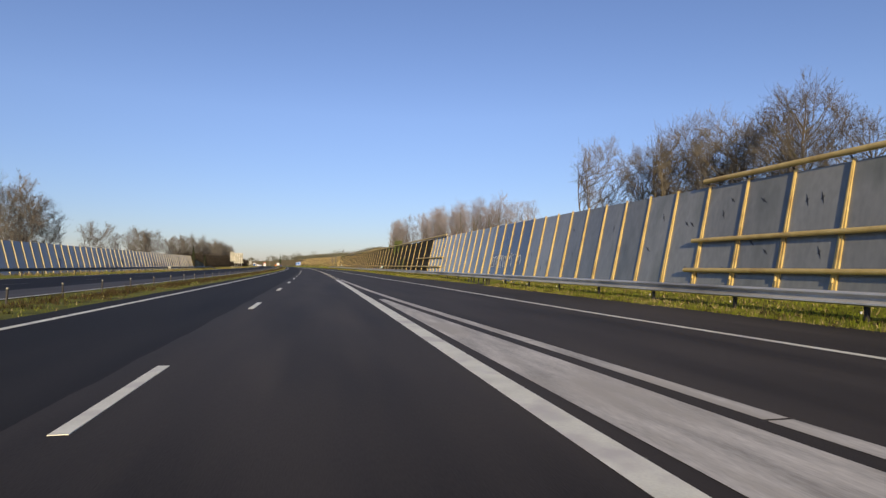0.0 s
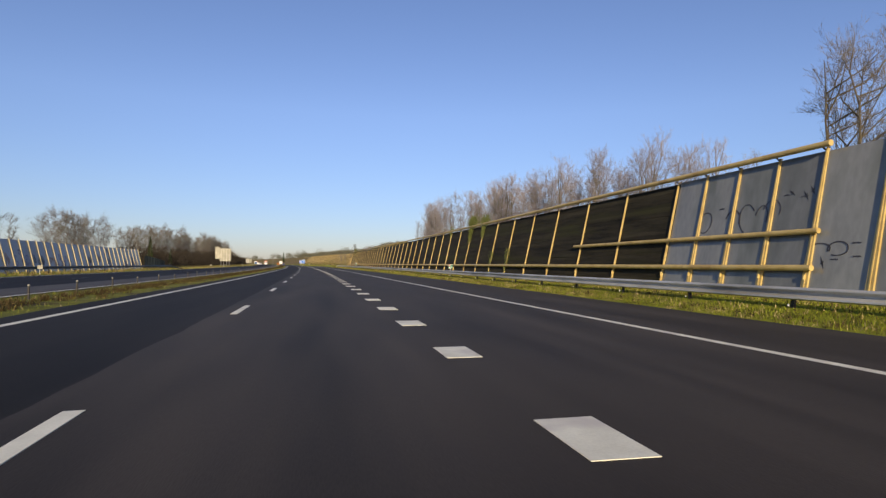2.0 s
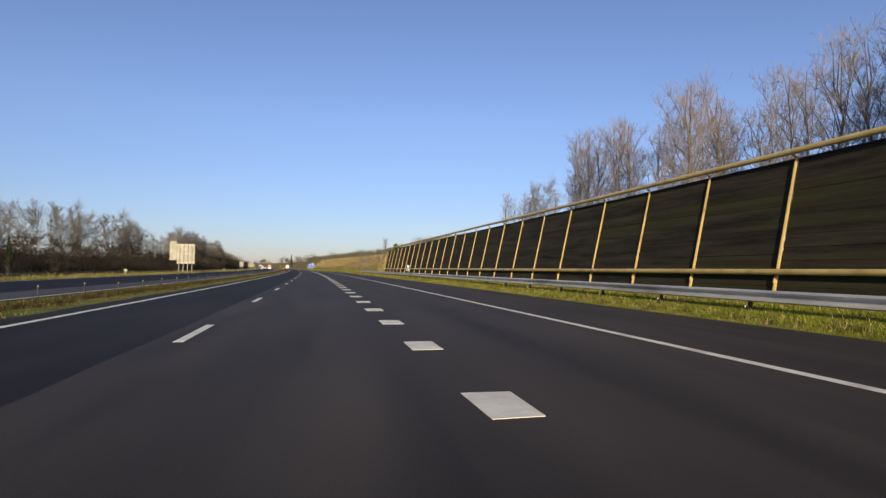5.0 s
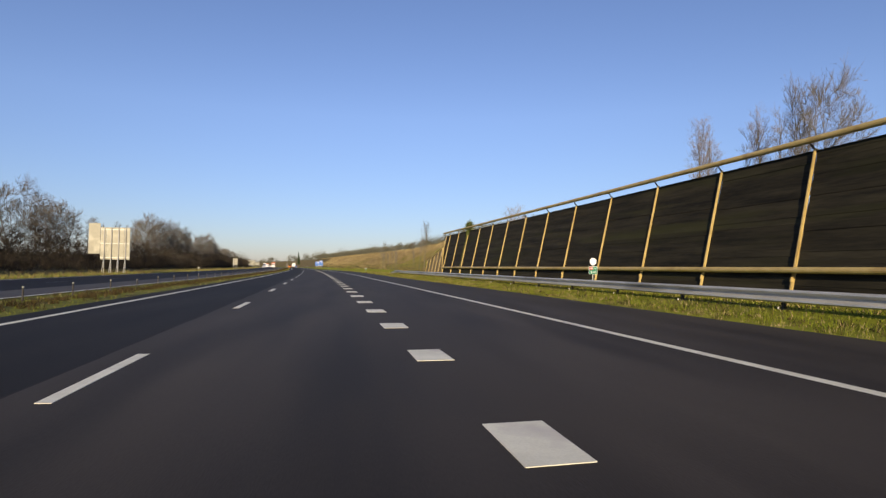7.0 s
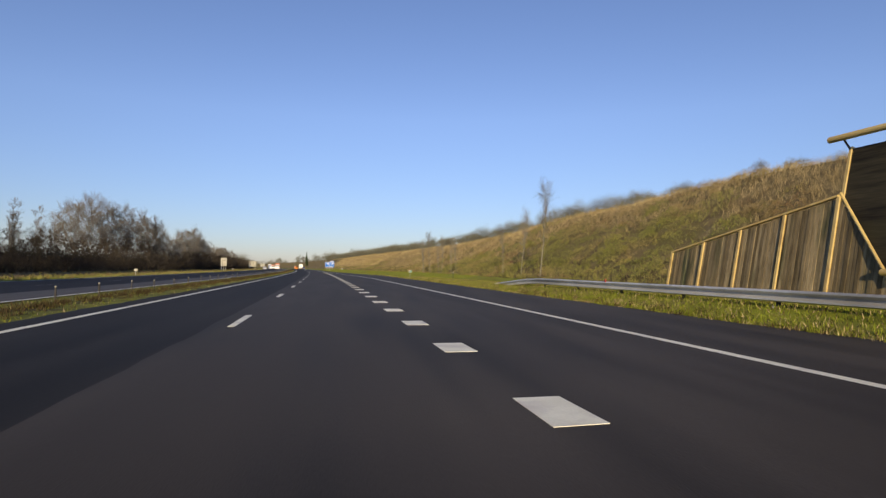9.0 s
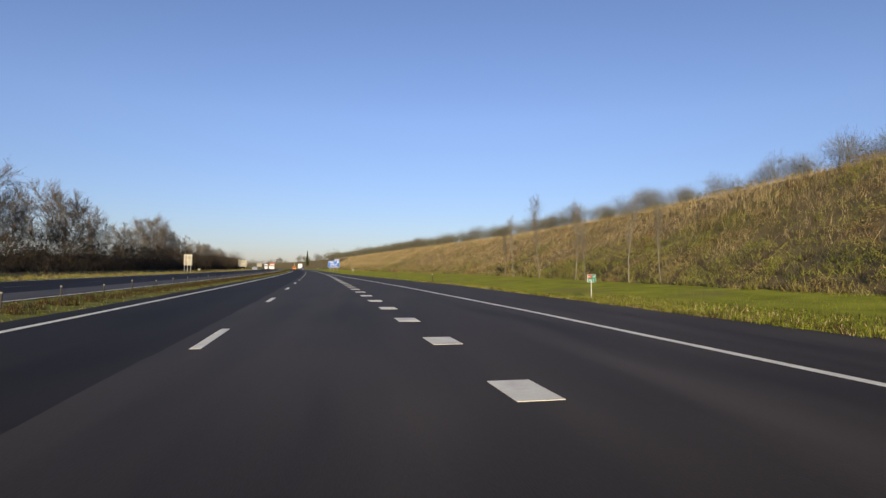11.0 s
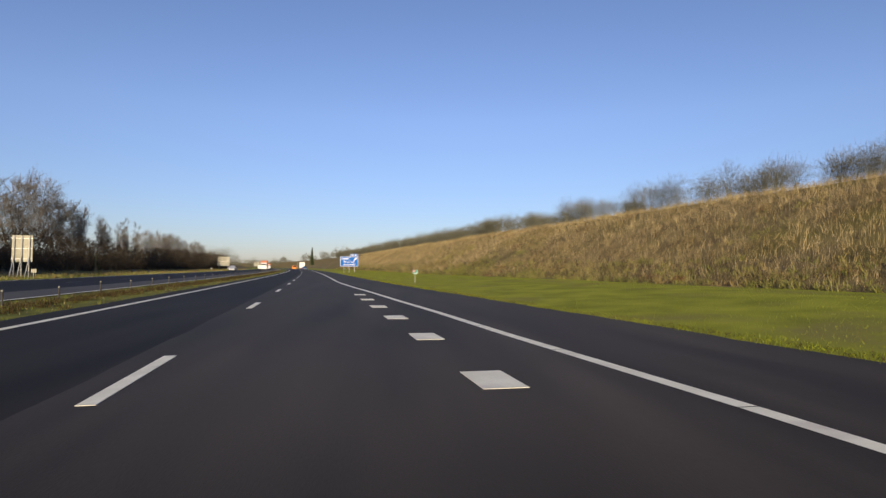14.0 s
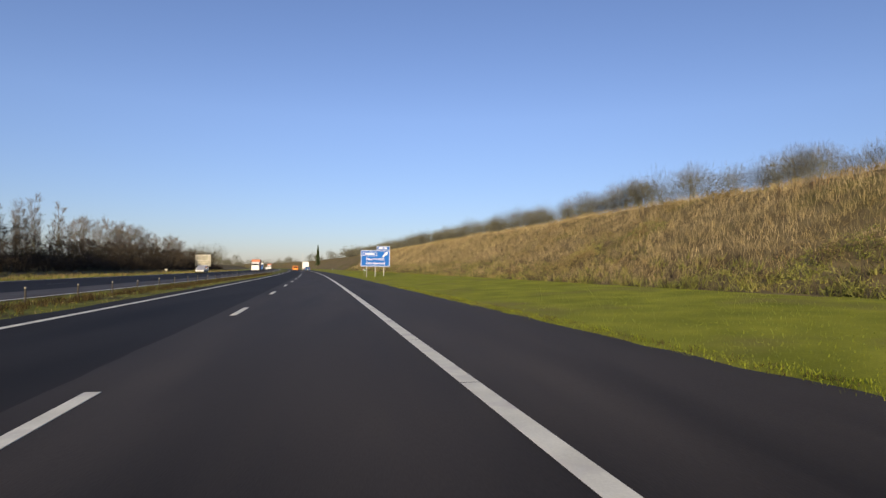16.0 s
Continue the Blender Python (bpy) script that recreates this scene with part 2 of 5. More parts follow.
def part(name, bm, material, parent, label=""):
    """One mesh object under a thing, or on its own; bm is a bmesh or a mesh."""
    if isinstance(bm, bmesh.types.BMesh):
        me = bpy.data.meshes.new(name)
        bm.to_mesh(me)
        bm.free()
        me.materials.append(material)
    else:
        me = bm
    ob = new(name, me)
    if parent:
        ob.parent = parent
    return tagged(ob, label) if label else ob


def thing(name, m, label, category, group="", kind=""):
    ob = new(name)
    ob.empty_display_size = 0.3
    ob.matrix_basis = m
    return tagged(ob, label, category, group, kind)


def add_box(bm, x0, x1, y0, y1, z0, z1, bevel=0.0, tilt=None):
    r = bmesh.ops.create_cube(bm, size=1)
    bmesh.ops.scale(bm, vec=(x1 - x0, y1 - y0, z1 - z0), verts=r["verts"])
    bmesh.ops.translate(bm, vec=((x0 + x1) / 2, (y0 + y1) / 2, (z0 + z1) / 2), verts=r["verts"])
    if tilt:
        bmesh.ops.transform(bm, matrix=tilt, verts=r["verts"])
    if bevel:
        es = list({e for v in r["verts"] for e in v.link_edges})
        bmesh.ops.bevel(bm, geom=es, offset=bevel, segments=1, affect="EDGES")
    return bm


def box_bm(*a, **k):
    return add_box(bmesh.new(), *a, **k)


def rod(bm, p, q, r0, r1=None, n=8):
    p, q = Vector(p), Vector(q)
    d = q - p
    t = bmesh.ops.create_cone(bm, cap_ends=True, segments=n, radius1=r0, radius2=r0 if r1 is None else r1, depth=d.length)
    bmesh.ops.transform(bm, matrix=Matrix.Translation((p + q) / 2) @ d.to_track_quat("Z", "Y").to_matrix().to_4x4(), verts=t["verts"])
    return bm


def sweep(name, profile, s0, s1, step, material, closed=True, du=None, dz=None, smooth=False):
    """A profile of (u, z) drawn along the road; du(s) and dz(s) shift it."""
    n = max(1, math.ceil((s1 - s0) / step))
    k = len(profile)
    verts, faces = [], []
    for i in range(n + 1):
        s = s0 + (s1 - s0) * i / n
        a, b = (du(s) if du else 0), (dz(s) if dz else 0)
        verts += [W(s, u + a, z + b) for u, z in profile]
    for i in range(n):
        for j in range(k if closed else k - 1):
            p, q = i * k + j, i * k + (j + 1) % k
            faces.append((p, q, q + k, p + k))
    if closed:
        faces += [tuple(range(k))[::-1], tuple(range(n * k, n * k + k))]
    return mesh_of(name, verts, faces, material, smooth)


def line(pts, x):
    """Straight from point to point, level outside."""
    if x <= pts[0][0]:
        return pts[0][1]
    for (a, b), (c, d) in zip(pts, pts[1:]):
        if x <= c:
            return b + (d - b) * (x - a) / (c - a)
    return pts[-1][1]


def smooth01(x, a, b):
    x = min(1, max(0, (x - a) / (b - a)))
    return x * x * (3 - 2 * x)


# ---- ground, road and markings ----
EDGE = [(10, 13.2), (36, 13.15), (36.7, 15.9), (43.3, 15.9), (44, 13.4), (48, 13.1), (60, 12.5), (75, 12.7), (100, 12.8), (205, 12.4), (238, 11.9), (280, 12.3), (318, 12.5), (345, 10.6), (360, 9.6), (375, 8.9), (386, 8.3), (400, 7.8), (416, 7.5), (440, 7.3), (520, 7.3)]
TOE = [(215, 19), (300, 22), (335, 24.5), (370, 23.5), (400, 21), (425, 18.5), (460, 18.5)]
BANK_H = [(150, 0.0), (215, 5.9), (245, 8.7), (275, 8.6), (330, 7.9), (380, 7.3), (430, 6.9), (520, 7.6), (900, 8.6)]


def rise(s, u):
    """The height of the ground."""
    z = -0.03
    if u > 0:
        t = line(TOE, s)
        e = line(EDGE, s)
        if u > e:
            z += min(0.36, (u - e) * 0.22) * (1 - smooth01(s, 250, 300)) + min(0.5, (u - e) * 0.055) * smooth01(s, 250, 300)
        if u > t:
            h = line(BANK_H, s)
            k = min(1, (u - t) / 15.5)
            z += h * (0.35 * smooth01(k, 0, 1) + 0.65 * k) + 0.35 * noise.noise((s * 0.07, u * 0.12, 0)) * min(1, (u - t) / 3)
            if u > t + 30:
                z -= h * smooth01(u, t + 40, t + 160) * 0.8
    elif u < -26:
        k = smooth01(-u, 27, 42) * smooth01(s, 140, 200)
        z += 2.6 * k + 0.3 * noise.noise((s * 0.06, u * 0.1, 3)) * k
    if abs(u) > 200:
        z -= 0.002 * (abs(u) - 200)
    return z


def ground_sheet():
    us = [-1600, -900, -500, -300, -200, -140, -100, -80, -65, -55, -48, -44, -40, -37, -34, -31, -28, -25, -22, -21, -15, -8.6, -8.2, -6.5, -4.6, -4.2, 0, 6, 8, 9, 10, 11, 12, 13, 14, 15, 16.5]
    us += [18 + 1.25 * i for i in range(21)] + [47, 51, 56, 62, 70, 80, 95, 115, 140, 180, 240, 350, 500, 900, 1600]
    ss = [-300, -200, -120, -70] + [-45 + 6 * i for i in range(150)] + [870 + 40 * i for i in range(20)] + [1750, 2000, 2500, 3200, 4300]
    verts = [W(s, u, rise(s, u) if s < 1650 else rise(1650, u)) for s in ss for u in us]
    nu = len(us)
    faces, idx = [], []
    for i in range(len(ss) - 1):
        for j in range(nu - 1):
            faces.append((i * nu + j, i * nu + j + 1, (i + 1) * nu + j + 1, (i + 1) * nu + j))
            um, sm = (us[j] + us[j + 1]) / 2, (ss[i] + ss[i + 1]) / 2
            idx.append(2 if -9 < um < -4 else 1 if um > line(TOE, sm) - 0.5 or um < -27 else 0)
    me = mesh_of("ground", verts, faces, [SOIL, FIELD, DIRT], smooth=True)
    me.polygons.foreach_set("material_index", idx)
    return tagged(new("ground", me), "rough winter grass and dry embankment ground", "ground", kind="structure")


def flat(name, f0, f1, s0, s1, step, z, material):
    n = max(1, math.ceil((s1 - s0) / step))
    verts, faces = [], []
    for i in range(n + 1):
        s = s0 + (s1 - s0) * i / n
        verts += [W(s, f0(s), z), W(s, f1(s), z)]
    for i in range(n):
        faces.append((2 * i, 2 * i + 1, 2 * i + 3, 2 * i + 2))
    return mesh_of(name, verts, faces, material)


ground_sheet()
RIGHT_LINE = [(-60, 11.0), (6, 9.72), (14, 9.38), (21, 9.25), (34, 9.12), (46, 8.88), (58, 8.55), (70, 8.40), (95, 8.20), (180, 8.0), (232, 7.92), (292, 8.05), (312, 7.6), (328, 6.95), (345, 6.3), (356, 5.9), (362, 5.55), (368, 5.32), (373, 5.04), (378, 4.82), (383, 4.58), (387, 4.32), (392, 4.12), (397, 3.94), (401, 3.82), (412, 3.80)]
seam = lambda s: -0.45 + 0.05 * noise.noise((s * 0.4, 7, 0)) + 0.04 * noise.noise((s * 1.3, 8, 0))
road = tagged(new("road", flat("road", seam, lambda s: line(EDGE, s) + 0.05 * math.sin(s * 0.47) + 0.22 * noise.noise((s * 0.9, 0, 0)) + 0.12 * noise.noise((s * 2.7, 5, 0)), -120, 1500, 0.7, 0.0, ASPHALT)),
              "dark grey asphalt motorway with white markings", "road", kind="structure")
part("overtaking_lane", flat("overtaking_lane", lambda s: -4.85 + 0.05 * math.sin(s * 0.9) + 0.08 * noise.noise((s * 1.1, 9, 0)), seam, -120, 1500, 0.7, 0.0, ASPHALT_BLUE), None, road)
opp = tagged(new("opposite_road", flat("opposite_road", lambda s: -21.6, lambda s: -8.45, -120, 1500, 6, 0.0, ASPHALT_FAR)),
             "dark asphalt carriageway across the grassy median", "road", kind="structure")
part("shoulder_strip", flat("shoulder_strip", lambda s: -11.6, lambda s: -8.8, -120, 1500, 6, 0.004, ASPHALT_OLD), None, opp)
for c, w in ((-8.6, 0.2), (-20.9, 0.2)):
    part("edge_line", flat("edge_line", lambda s: c - w / 2, lambda s: c + w / 2, -120, 1500, 6, 0.006, PAINT), None, opp)
part("edge_line", flat("edge_line", lambda s: -4.02, lambda s: -3.82, -120, 1500, 4, 0.007, PAINT), None, road)
cuts = [-60, 300]
while cuts[-1] < 520:
    cuts.append(cuts[-1] + 3.2 + 0.9 * math.sin(cuts[-1] * 1.7))
cuts.append(1500)
for c0, c1 in zip(cuts, cuts[1:]):
    part("edge_line", flat("edge_line", lambda s: line(RIGHT_LINE, s) - 0.1 - 0.012 * smooth01(s, 330, 380), lambda s: line(RIGHT_LINE, s) + 0.1 + 0.012 * smooth01(s, 330, 380), c0, c1 - 0.025, 2, 0.005, PAINT), None, road)


def slab(name, u0, u1, s0, s1, z=0.006, material=PAINT):
    """A painted mark with slightly uneven ends and real thickness."""
    key = (name, round(s0, 1))
    r = random.Random(hash(key[1] * 7.0))
    j = lambda: r.uniform(-0.012, 0.012)
    pts = [(s0 + j(), u0 + j()), (s0 + j(), u1 + j()), (s1 + j(), u1 + j()), (s1 + j(), u0 + j())]
    v = [W(s, u, 0.0) for s, u in pts] + [W(s, u, z) for s, u in pts]
    return mesh_of(name, v, [(0, 1, 2, 3), (7, 6, 5, 4), (0, 4, 5, 1), (1, 5, 6, 2), (2, 6, 7, 3), (3, 7, 4, 0)][1:], material)


dashes = [7.43 + 12 * k for k in range(-4, 10)] + [115.43 + 11.2 * k for k in range(1, 7)] + [182.65 + 11.45 * k for k in range(1, 5)] + [228.45 + 11.985 * k for k in range(1, 60)]
for s in dashes:
    part("lane_dash", slab("lane_dash", -0.08, 0.08, s - 2.85, s), None, road)
for k in range(-8, 100):
    part("lane_dash", slab("lane_dash", -15.38, -15.26, 12 * k, 12 * k + 3, 0.005, PAINT_GREY), None, opp)
blocks = [54.45 + 4 * k for k in range(82)]
for s in blocks:
    part("block_mark", slab("block_mark", 3.69, 4.19, s - 0.98, s), None, road)
# the nose between the carriageway and the slip road
SECOND = [(-40, 8.6), (-20, 7.0), (3, 5.62), (8, 5.40), (11, 5.24), (15, 5.03), (21, 4.74), (29, 4.46), (50.6, 4.12)]
part("nose_line", flat("nose_line", lambda s: 3.62, lambda s: 3.93, -60, 50.6, 4, 0.006, PAINT), None, road)
for i, (a0, b0) in enumerate(((-60, -12), (-12, -1), (-0.96, 3.9), (3.94, 8.9), (8.93, 20), (20.03, 41.2), (41.25, 50.6))):
    part("nose_line", flat("nose_line", lambda s: line(SECOND, s) - 0.13, lambda s: line(SECOND, s) + 0.13, a0, b0, 2, 0.006, PAINT_WORN), None, road)
part("nose_fill", flat("nose_fill", lambda s: 4.13, lambda s: 4.13 + max(0.02, (line(SECOND, s) - 0.38 - 4.13)), -60, 21, 2, 0.006, PAINT_WORN), None, road, "broad worn white hatched wedge")

# ---- noise barriers ----
LEAN = 12.5
FOOT = 16.3
PITCH = 2.04          # spacing of the grey bays
GREY_END = 64.2       # the post at which the near tube rails of the dark part begin
TALL = [(12, 1.01), (40, 1.08), (64, 1.105)]      # the grey bays grow towards the dark ones
TALL_DARK = [(70, 1.03), (115, 1.05), (180, 1.06), (235, 1.07)]
RAIL_TOP = [(0, 4.78), (18, 4.80), (62, 5.10), (116, 5.10), (176, 5.30), (215, 5.36)]
RAIL_U = 17.2


def leaning(s, u, side=1, z=0.0):
    return pose(*W(s, u, z), 0, LEAN * side, head(s))


def post_bm(h, w0=0.24, w1=0.09, d=0.14):
    """A tapered steel post: a broad foot, a narrow head and a raised front rib."""
    bm = bmesh.new()
    v = [bm.verts.new(p) for p in ((0, -w0 / 2, 0), (0, w0 / 2, 0), (d, w0 / 2, 0), (d, -w0 / 2, 0),
                                   (0, -w1 / 2, h), (0, w1 / 2, h), (d * 0.7, w1 / 2, h), (d * 0.7, -w1 / 2, h))]
    for f in ((3, 2, 1, 0), (4, 5, 6, 7), (0, 1, 5, 4), (1, 2, 6, 5), (2, 3, 7, 6), (3, 0, 4, 7)):
        bm.faces.new([v[i] for i in f])
    add_box(bm, -0.02, 0.0, -0.02, 0.02, 0.0, h)
    add_box(bm, -0.02, d, -w1 * 0.6, w1 * 0.6, h - 0.02, h + 0.012)
    return bm


def finish(bm, name, material):
    me = bpy.data.meshes.new(name)
    bm.to_mesh(me)
    bm.free()
    me.materials.append(material)
    return me


POST_GREY = finish(post_bm(4.62, 0.25, 0.09, 0.07), "post", YELLOW)
POST_DARK = finish(post_bm(4.88, 0.095, 0.075, 0.06), "post", YELLOW)
POST_LEFT = finish(add_box(box_bm(-0.03, 0.03, -0.025, 0.025, 0, 3.75, bevel=0.01), -0.045, -0.03, -0.045, 0.045, 0, 3.75), "post", YELLOW_PALE)
PANE_DARK = finish(box_bm(0.04, 0.075, -0.97, 0.97, 0.02, 4.58, bevel=0.006), "pane", ACRYLIC_D)
PANE = finish(box_bm(0.04, 0.075, -0.97, 0.97, 0.02, 4.58, bevel=0.006), "pane", ACRYLIC)
PANE_LEFT = finish(box_bm(-0.075, -0.04, -0.97, 0.97, 0.02, 3.72, bevel=0.006), "pane", ACRYLIC_L)
CLAMP = finish(box_bm(-0.04, 0.03, -0.03, 0.03, -0.16, 0.0, bevel=0.01), "clamp", YELLOW)


def boards_mesh(seed):
    r = random.Random(seed)
    bm = bmesh.new()
    z = 0.0
    while z < 4.78:
        h = min(r.uniform(0.17, 0.23), 4.80 - z)
        o = r.uniform(-0.012, 0.012)
        add_box(bm, 0.03 + o, 0.10 + o, -1.96, 1.96, z, z + h - 0.004)
        z += h
    add_box(bm, 0.075, 0.115, -1.95, 1.95, 0.0, 4.75)
    add_box(bm, 0.0, 0.13, -1.97, 1.97, 4.80, 4.84)
    return finish(bm, "board_panel", BOARD)


BOARDS = [boards_mesh(i) for i in range(5)]
BACKING = finish(add_box(box_bm(0.075, 0.115, -1.95, 1.95, 0.0, 4.75), 0.0, 0.13, -1.97, 1.97, 4.80, 4.84), "board_panel", BOARD)
BOARD_ONE = finish(box_bm(0.03, 0.10, -1.96, 1.96, 0.0, 0.197), "board", BOARD_SOLO)


def put(me, name, parent, m, label=""):
    ob = new(name, me)
    ob.parent = parent
    ob.matrix_basis = m
    return tagged(ob, label) if label else ob


def pipe(name, s0, s1, u, z, r, parent, label="", dz=None):
    prof = [(u + r * math.cos(k * math.pi / 6), z + r * math.sin(k * math.pi / 6)) for k in range(12)]
    return part(name, sweep(name, prof, s0, s1, 2, YELLOW, dz=dz), None, parent, label)


def top_rail(s0, s1, parent):
    return pipe("top_rail", s0, s1, RAIL_U, 0.0, 0.10, parent, "round ochre tube rail", lambda s: line(RAIL_TOP, s))


def bracket(s, h, parent):
    """A short dark stay from a post's head to the tube rail in front of it."""
    q = leaning(s, FOOT) @ Vector((0.06, 0, h))
    part("bracket", rod(bmesh.new(), q - Vector((0, 0, 0.12)), W(s + 0.06, RAIL_U, line(RAIL_TOP, s)), 0.032, n=6), STEEL_DARK, parent)


def scrawl(parent, m, z, size, material, seed, n=3, fat=0.017):
    """A loose sprayed stroke without letters: a ribbon that wanders over the pane."""
    r = random.Random(seed)
    for k in range(n):
        verts, faces = [], []
        y, h = r.uniform(-0.6, 0.6), z + r.uniform(-0.3, 0.3)
        ang = r.uniform(0, 6)
        w = size * fat
        steps = 16
        for i in range(steps):
            ang += r.uniform(-0.3, 1.3)
            y += math.cos(ang) * size * 0.13
            h += math.sin(ang) * size * 0.15
            nx, ny = -math.sin(ang) * w, math.cos(ang) * w
            verts += [(-0.004, y + nx, h + ny), (-0.004, y - nx, h - ny), (0.004, y + nx, h + ny), (0.004, y - nx, h - ny)]
        for i in range(steps - 1):
            a0 = i * 4
            faces += [(a0, a0 + 1, a0 + 5, a0 + 4), (a0 + 2, a0 + 6, a0 + 7, a0 + 3), (a0, a0 + 4, a0 + 6, a0 + 2), (a0 + 1, a0 + 3, a0 + 7, a0 + 5)]
        put(mesh_of("sprayed_stroke", verts, faces, material), "sprayed_stroke", parent, m)


def decal_mesh(seed):
    """A small black warning decal: a slanted blade with a short cross bar."""
    r = random.Random(seed)
    a, l, w = r.uniform(0.5, 1.3), r.uniform(0.16, 0.24), 0.035
    ca, sa = math.cos(a), math.sin(a)
    verts, faces = [], []
    for (l0, w0, b) in ((l, w, 0), (l * 0.42, w * 0.8, 1.2)):
        cb, sb = math.cos(a + b), math.sin(a + b)
        k = len(verts)
        pts = [(-l0, 0), (0, -w0), (l0, 0), (0, w0)]
        for x in (0.0, 0.003):
            verts += [(x - 0.002 * b, p * cb - q * sb, p * sb + q * cb) for p, q in pts]
        faces += [(k, k + 1, k + 2, k + 3), (k, k + 4, k + 5, k + 1), (k + 1, k + 5, k + 6, k + 2), (k + 2, k + 6, k + 7, k + 3), (k + 3, k + 7, k + 4, k)]
    return mesh_of("black_decal", verts, faces, MARK)


DECALS = [decal_mesh(i) for i in range(6)]

def tag_strokes(parent, s0, s1, z, high, material, seed, fat=0.035):
    """Large sprayed outlines: a row of tall open loops and upright strokes that stand for no letters."""
    r = random.Random(seed)
    s = s0
    while s < s1:
        wide = r.uniform(0.45, 0.75)
        up, lean_ = high * r.uniform(0.6, 1.1), r.uniform(-0.05, 0.15)
        a0, a1 = r.choice(((-0.4, 5.2), (0.2, 3.6), (-1.2, 2.6), (1.2, 1.9)))
        verts, faces = [], []
        steps = 18
        for i in range(steps + 1):
            t = a0 + (a1 - a0) * i / steps
            y = wide * 0.5 * math.cos(t) + r.uniform(-0.012, 0.012)
            h = up * 0.5 * math.sin(t)
            dy, dh = -wide * 0.5 * math.sin(t), up * 0.5 * math.cos(t)
            n_ = math.hypot(dy, dh) or 1
            w = fat * r.uniform(0.7, 1.2)
            y += lean_ * h
            for x in (0.004, -0.004):
                verts += [(x, y - dh / n_ * w, z + h + dy / n_ * w), (x, y + dh / n_ * w, z + h - dy / n_ * w)]
        for i in range(steps):
            b = i * 4
            faces += [(b + 2, b + 3, b + 7, b + 6), (b, b + 4, b + 5, b + 1), (b, b + 2, b + 6, b + 4), (b + 1, b + 5, b + 7, b + 3)]
        put(mesh_of("sprayed_stroke", verts, faces, material), "sprayed_stroke", parent, leaning(s + wide / 2, FOOT) @ Matrix.Translation((0.03, 0, 0)))
        s += wide * r.uniform(0.75, 1.15)


def grey_post(k):
    return GREY_END + (PITCH if k <= 0 else 1.785) * k


grey = thing("noise_barrier", pose(0, 0, 0), "leaning grey acrylic noise barrier with ochre steel posts beside the road", "noise barrier")
for k in range(-42, 4):
    s = grey_post(k)
    tall = Matrix.Diagonal((1, 1, line(TALL, s), 1))
    put(POST_GREY, "post", grey, leaning(s, FOOT - 0.02) @ tall)
    put(PANE_DARK if -13 <= k < -9 else PANE, "pane", grey, leaning((s + grey_post(k + 1)) / 2, FOOT) @ tall @ Matrix.Diagonal((1, (grey_post(k + 1) - s) / 2, 1, 1)))
rnd = random.Random(11)
for k in range(-36, 1):
    for j in range(rnd.choice((0, 1, 2, 2, 3, 3))):
        put(rnd.choice(DECALS), "black_decal", grey, leaning(grey_post(k + 0.5), FOOT) @ Matrix.Translation((0.034, rnd.uniform(-0.6, 0.6), rnd.choice((1.5, 2.1, 3.6, 3.8, 3.2)) + rnd.uniform(-0.25, 0.25))))
tag_strokes(grey, grey_post(-12.4), grey_post(-9.1), 1.75, 1.35, SPRAY, 30)
tag_strokes(grey, grey_post(1.1), grey_post(2.9), 3.1, 1.0, SPRAY_D, 51, 0.02)
tag_strokes(grey, grey_post(0.1), grey_post(0.9), 3.3, 1.1, SPRAY_D, 54, 0.018)
tag_strokes(grey, grey_post(-0.9), grey_post(-0.2), 1.9, 0.5, SPRAY_D, 52, 0.02)
tag_strokes(grey, grey_post(-0.9), grey_post(-0.2), 1.45, 0.4, SPRAY_D, 53, 0.02)
NEAR_END = grey_post(-22)
top_rail(-24, NEAR_END + 0.15, grey)
pipe("middle_rail", -24, NEAR_END + 0.3, FOOT + 0.40, 2.40, 0.085, grey)
pipe("lower_rail", -24, NEAR_END + 0.45, FOOT + 0.12, 1.22, 0.085, grey)
for k in range(-42, -21):
    s = grey_post(k)
    put(CLAMP, "clamp", grey, leaning(s, FOOT + 0.18, 1, 1.04))
    bracket(s, 4.62 * line(TALL, s), grey)

dark = thing("noise_barrier", pose(0, 0, 0), "leaning dark mossy board noise barrier with ochre posts and tube rails", "noise barrier")
SEAM = grey_post(4)
POST_AT = [(0, SEAM), (5, 91.4), (8, 103.4), (11, 115.5), (15, 131.8), (26, 176.4), (29, 188.4), (35, 213.0), (41, 236.9)]
DARK_POSTS = [line(POST_AT, k) for k in range(42)] + [239.0]
s_end = DARK_POSTS[-1]
top_rail(GREY_END - 0.3, s_end + 0.5, dark)
pipe("middle_rail", GREY_END - 0.3, DARK_POSTS[2] + 0.6, FOOT + 0.40, 2.40, 0.085, dark)
pipe("lower_rail", GREY_END - 0.3, DARK_POSTS[-2] + 0.4, FOOT + 0.12, 1.27, 0.095, dark)
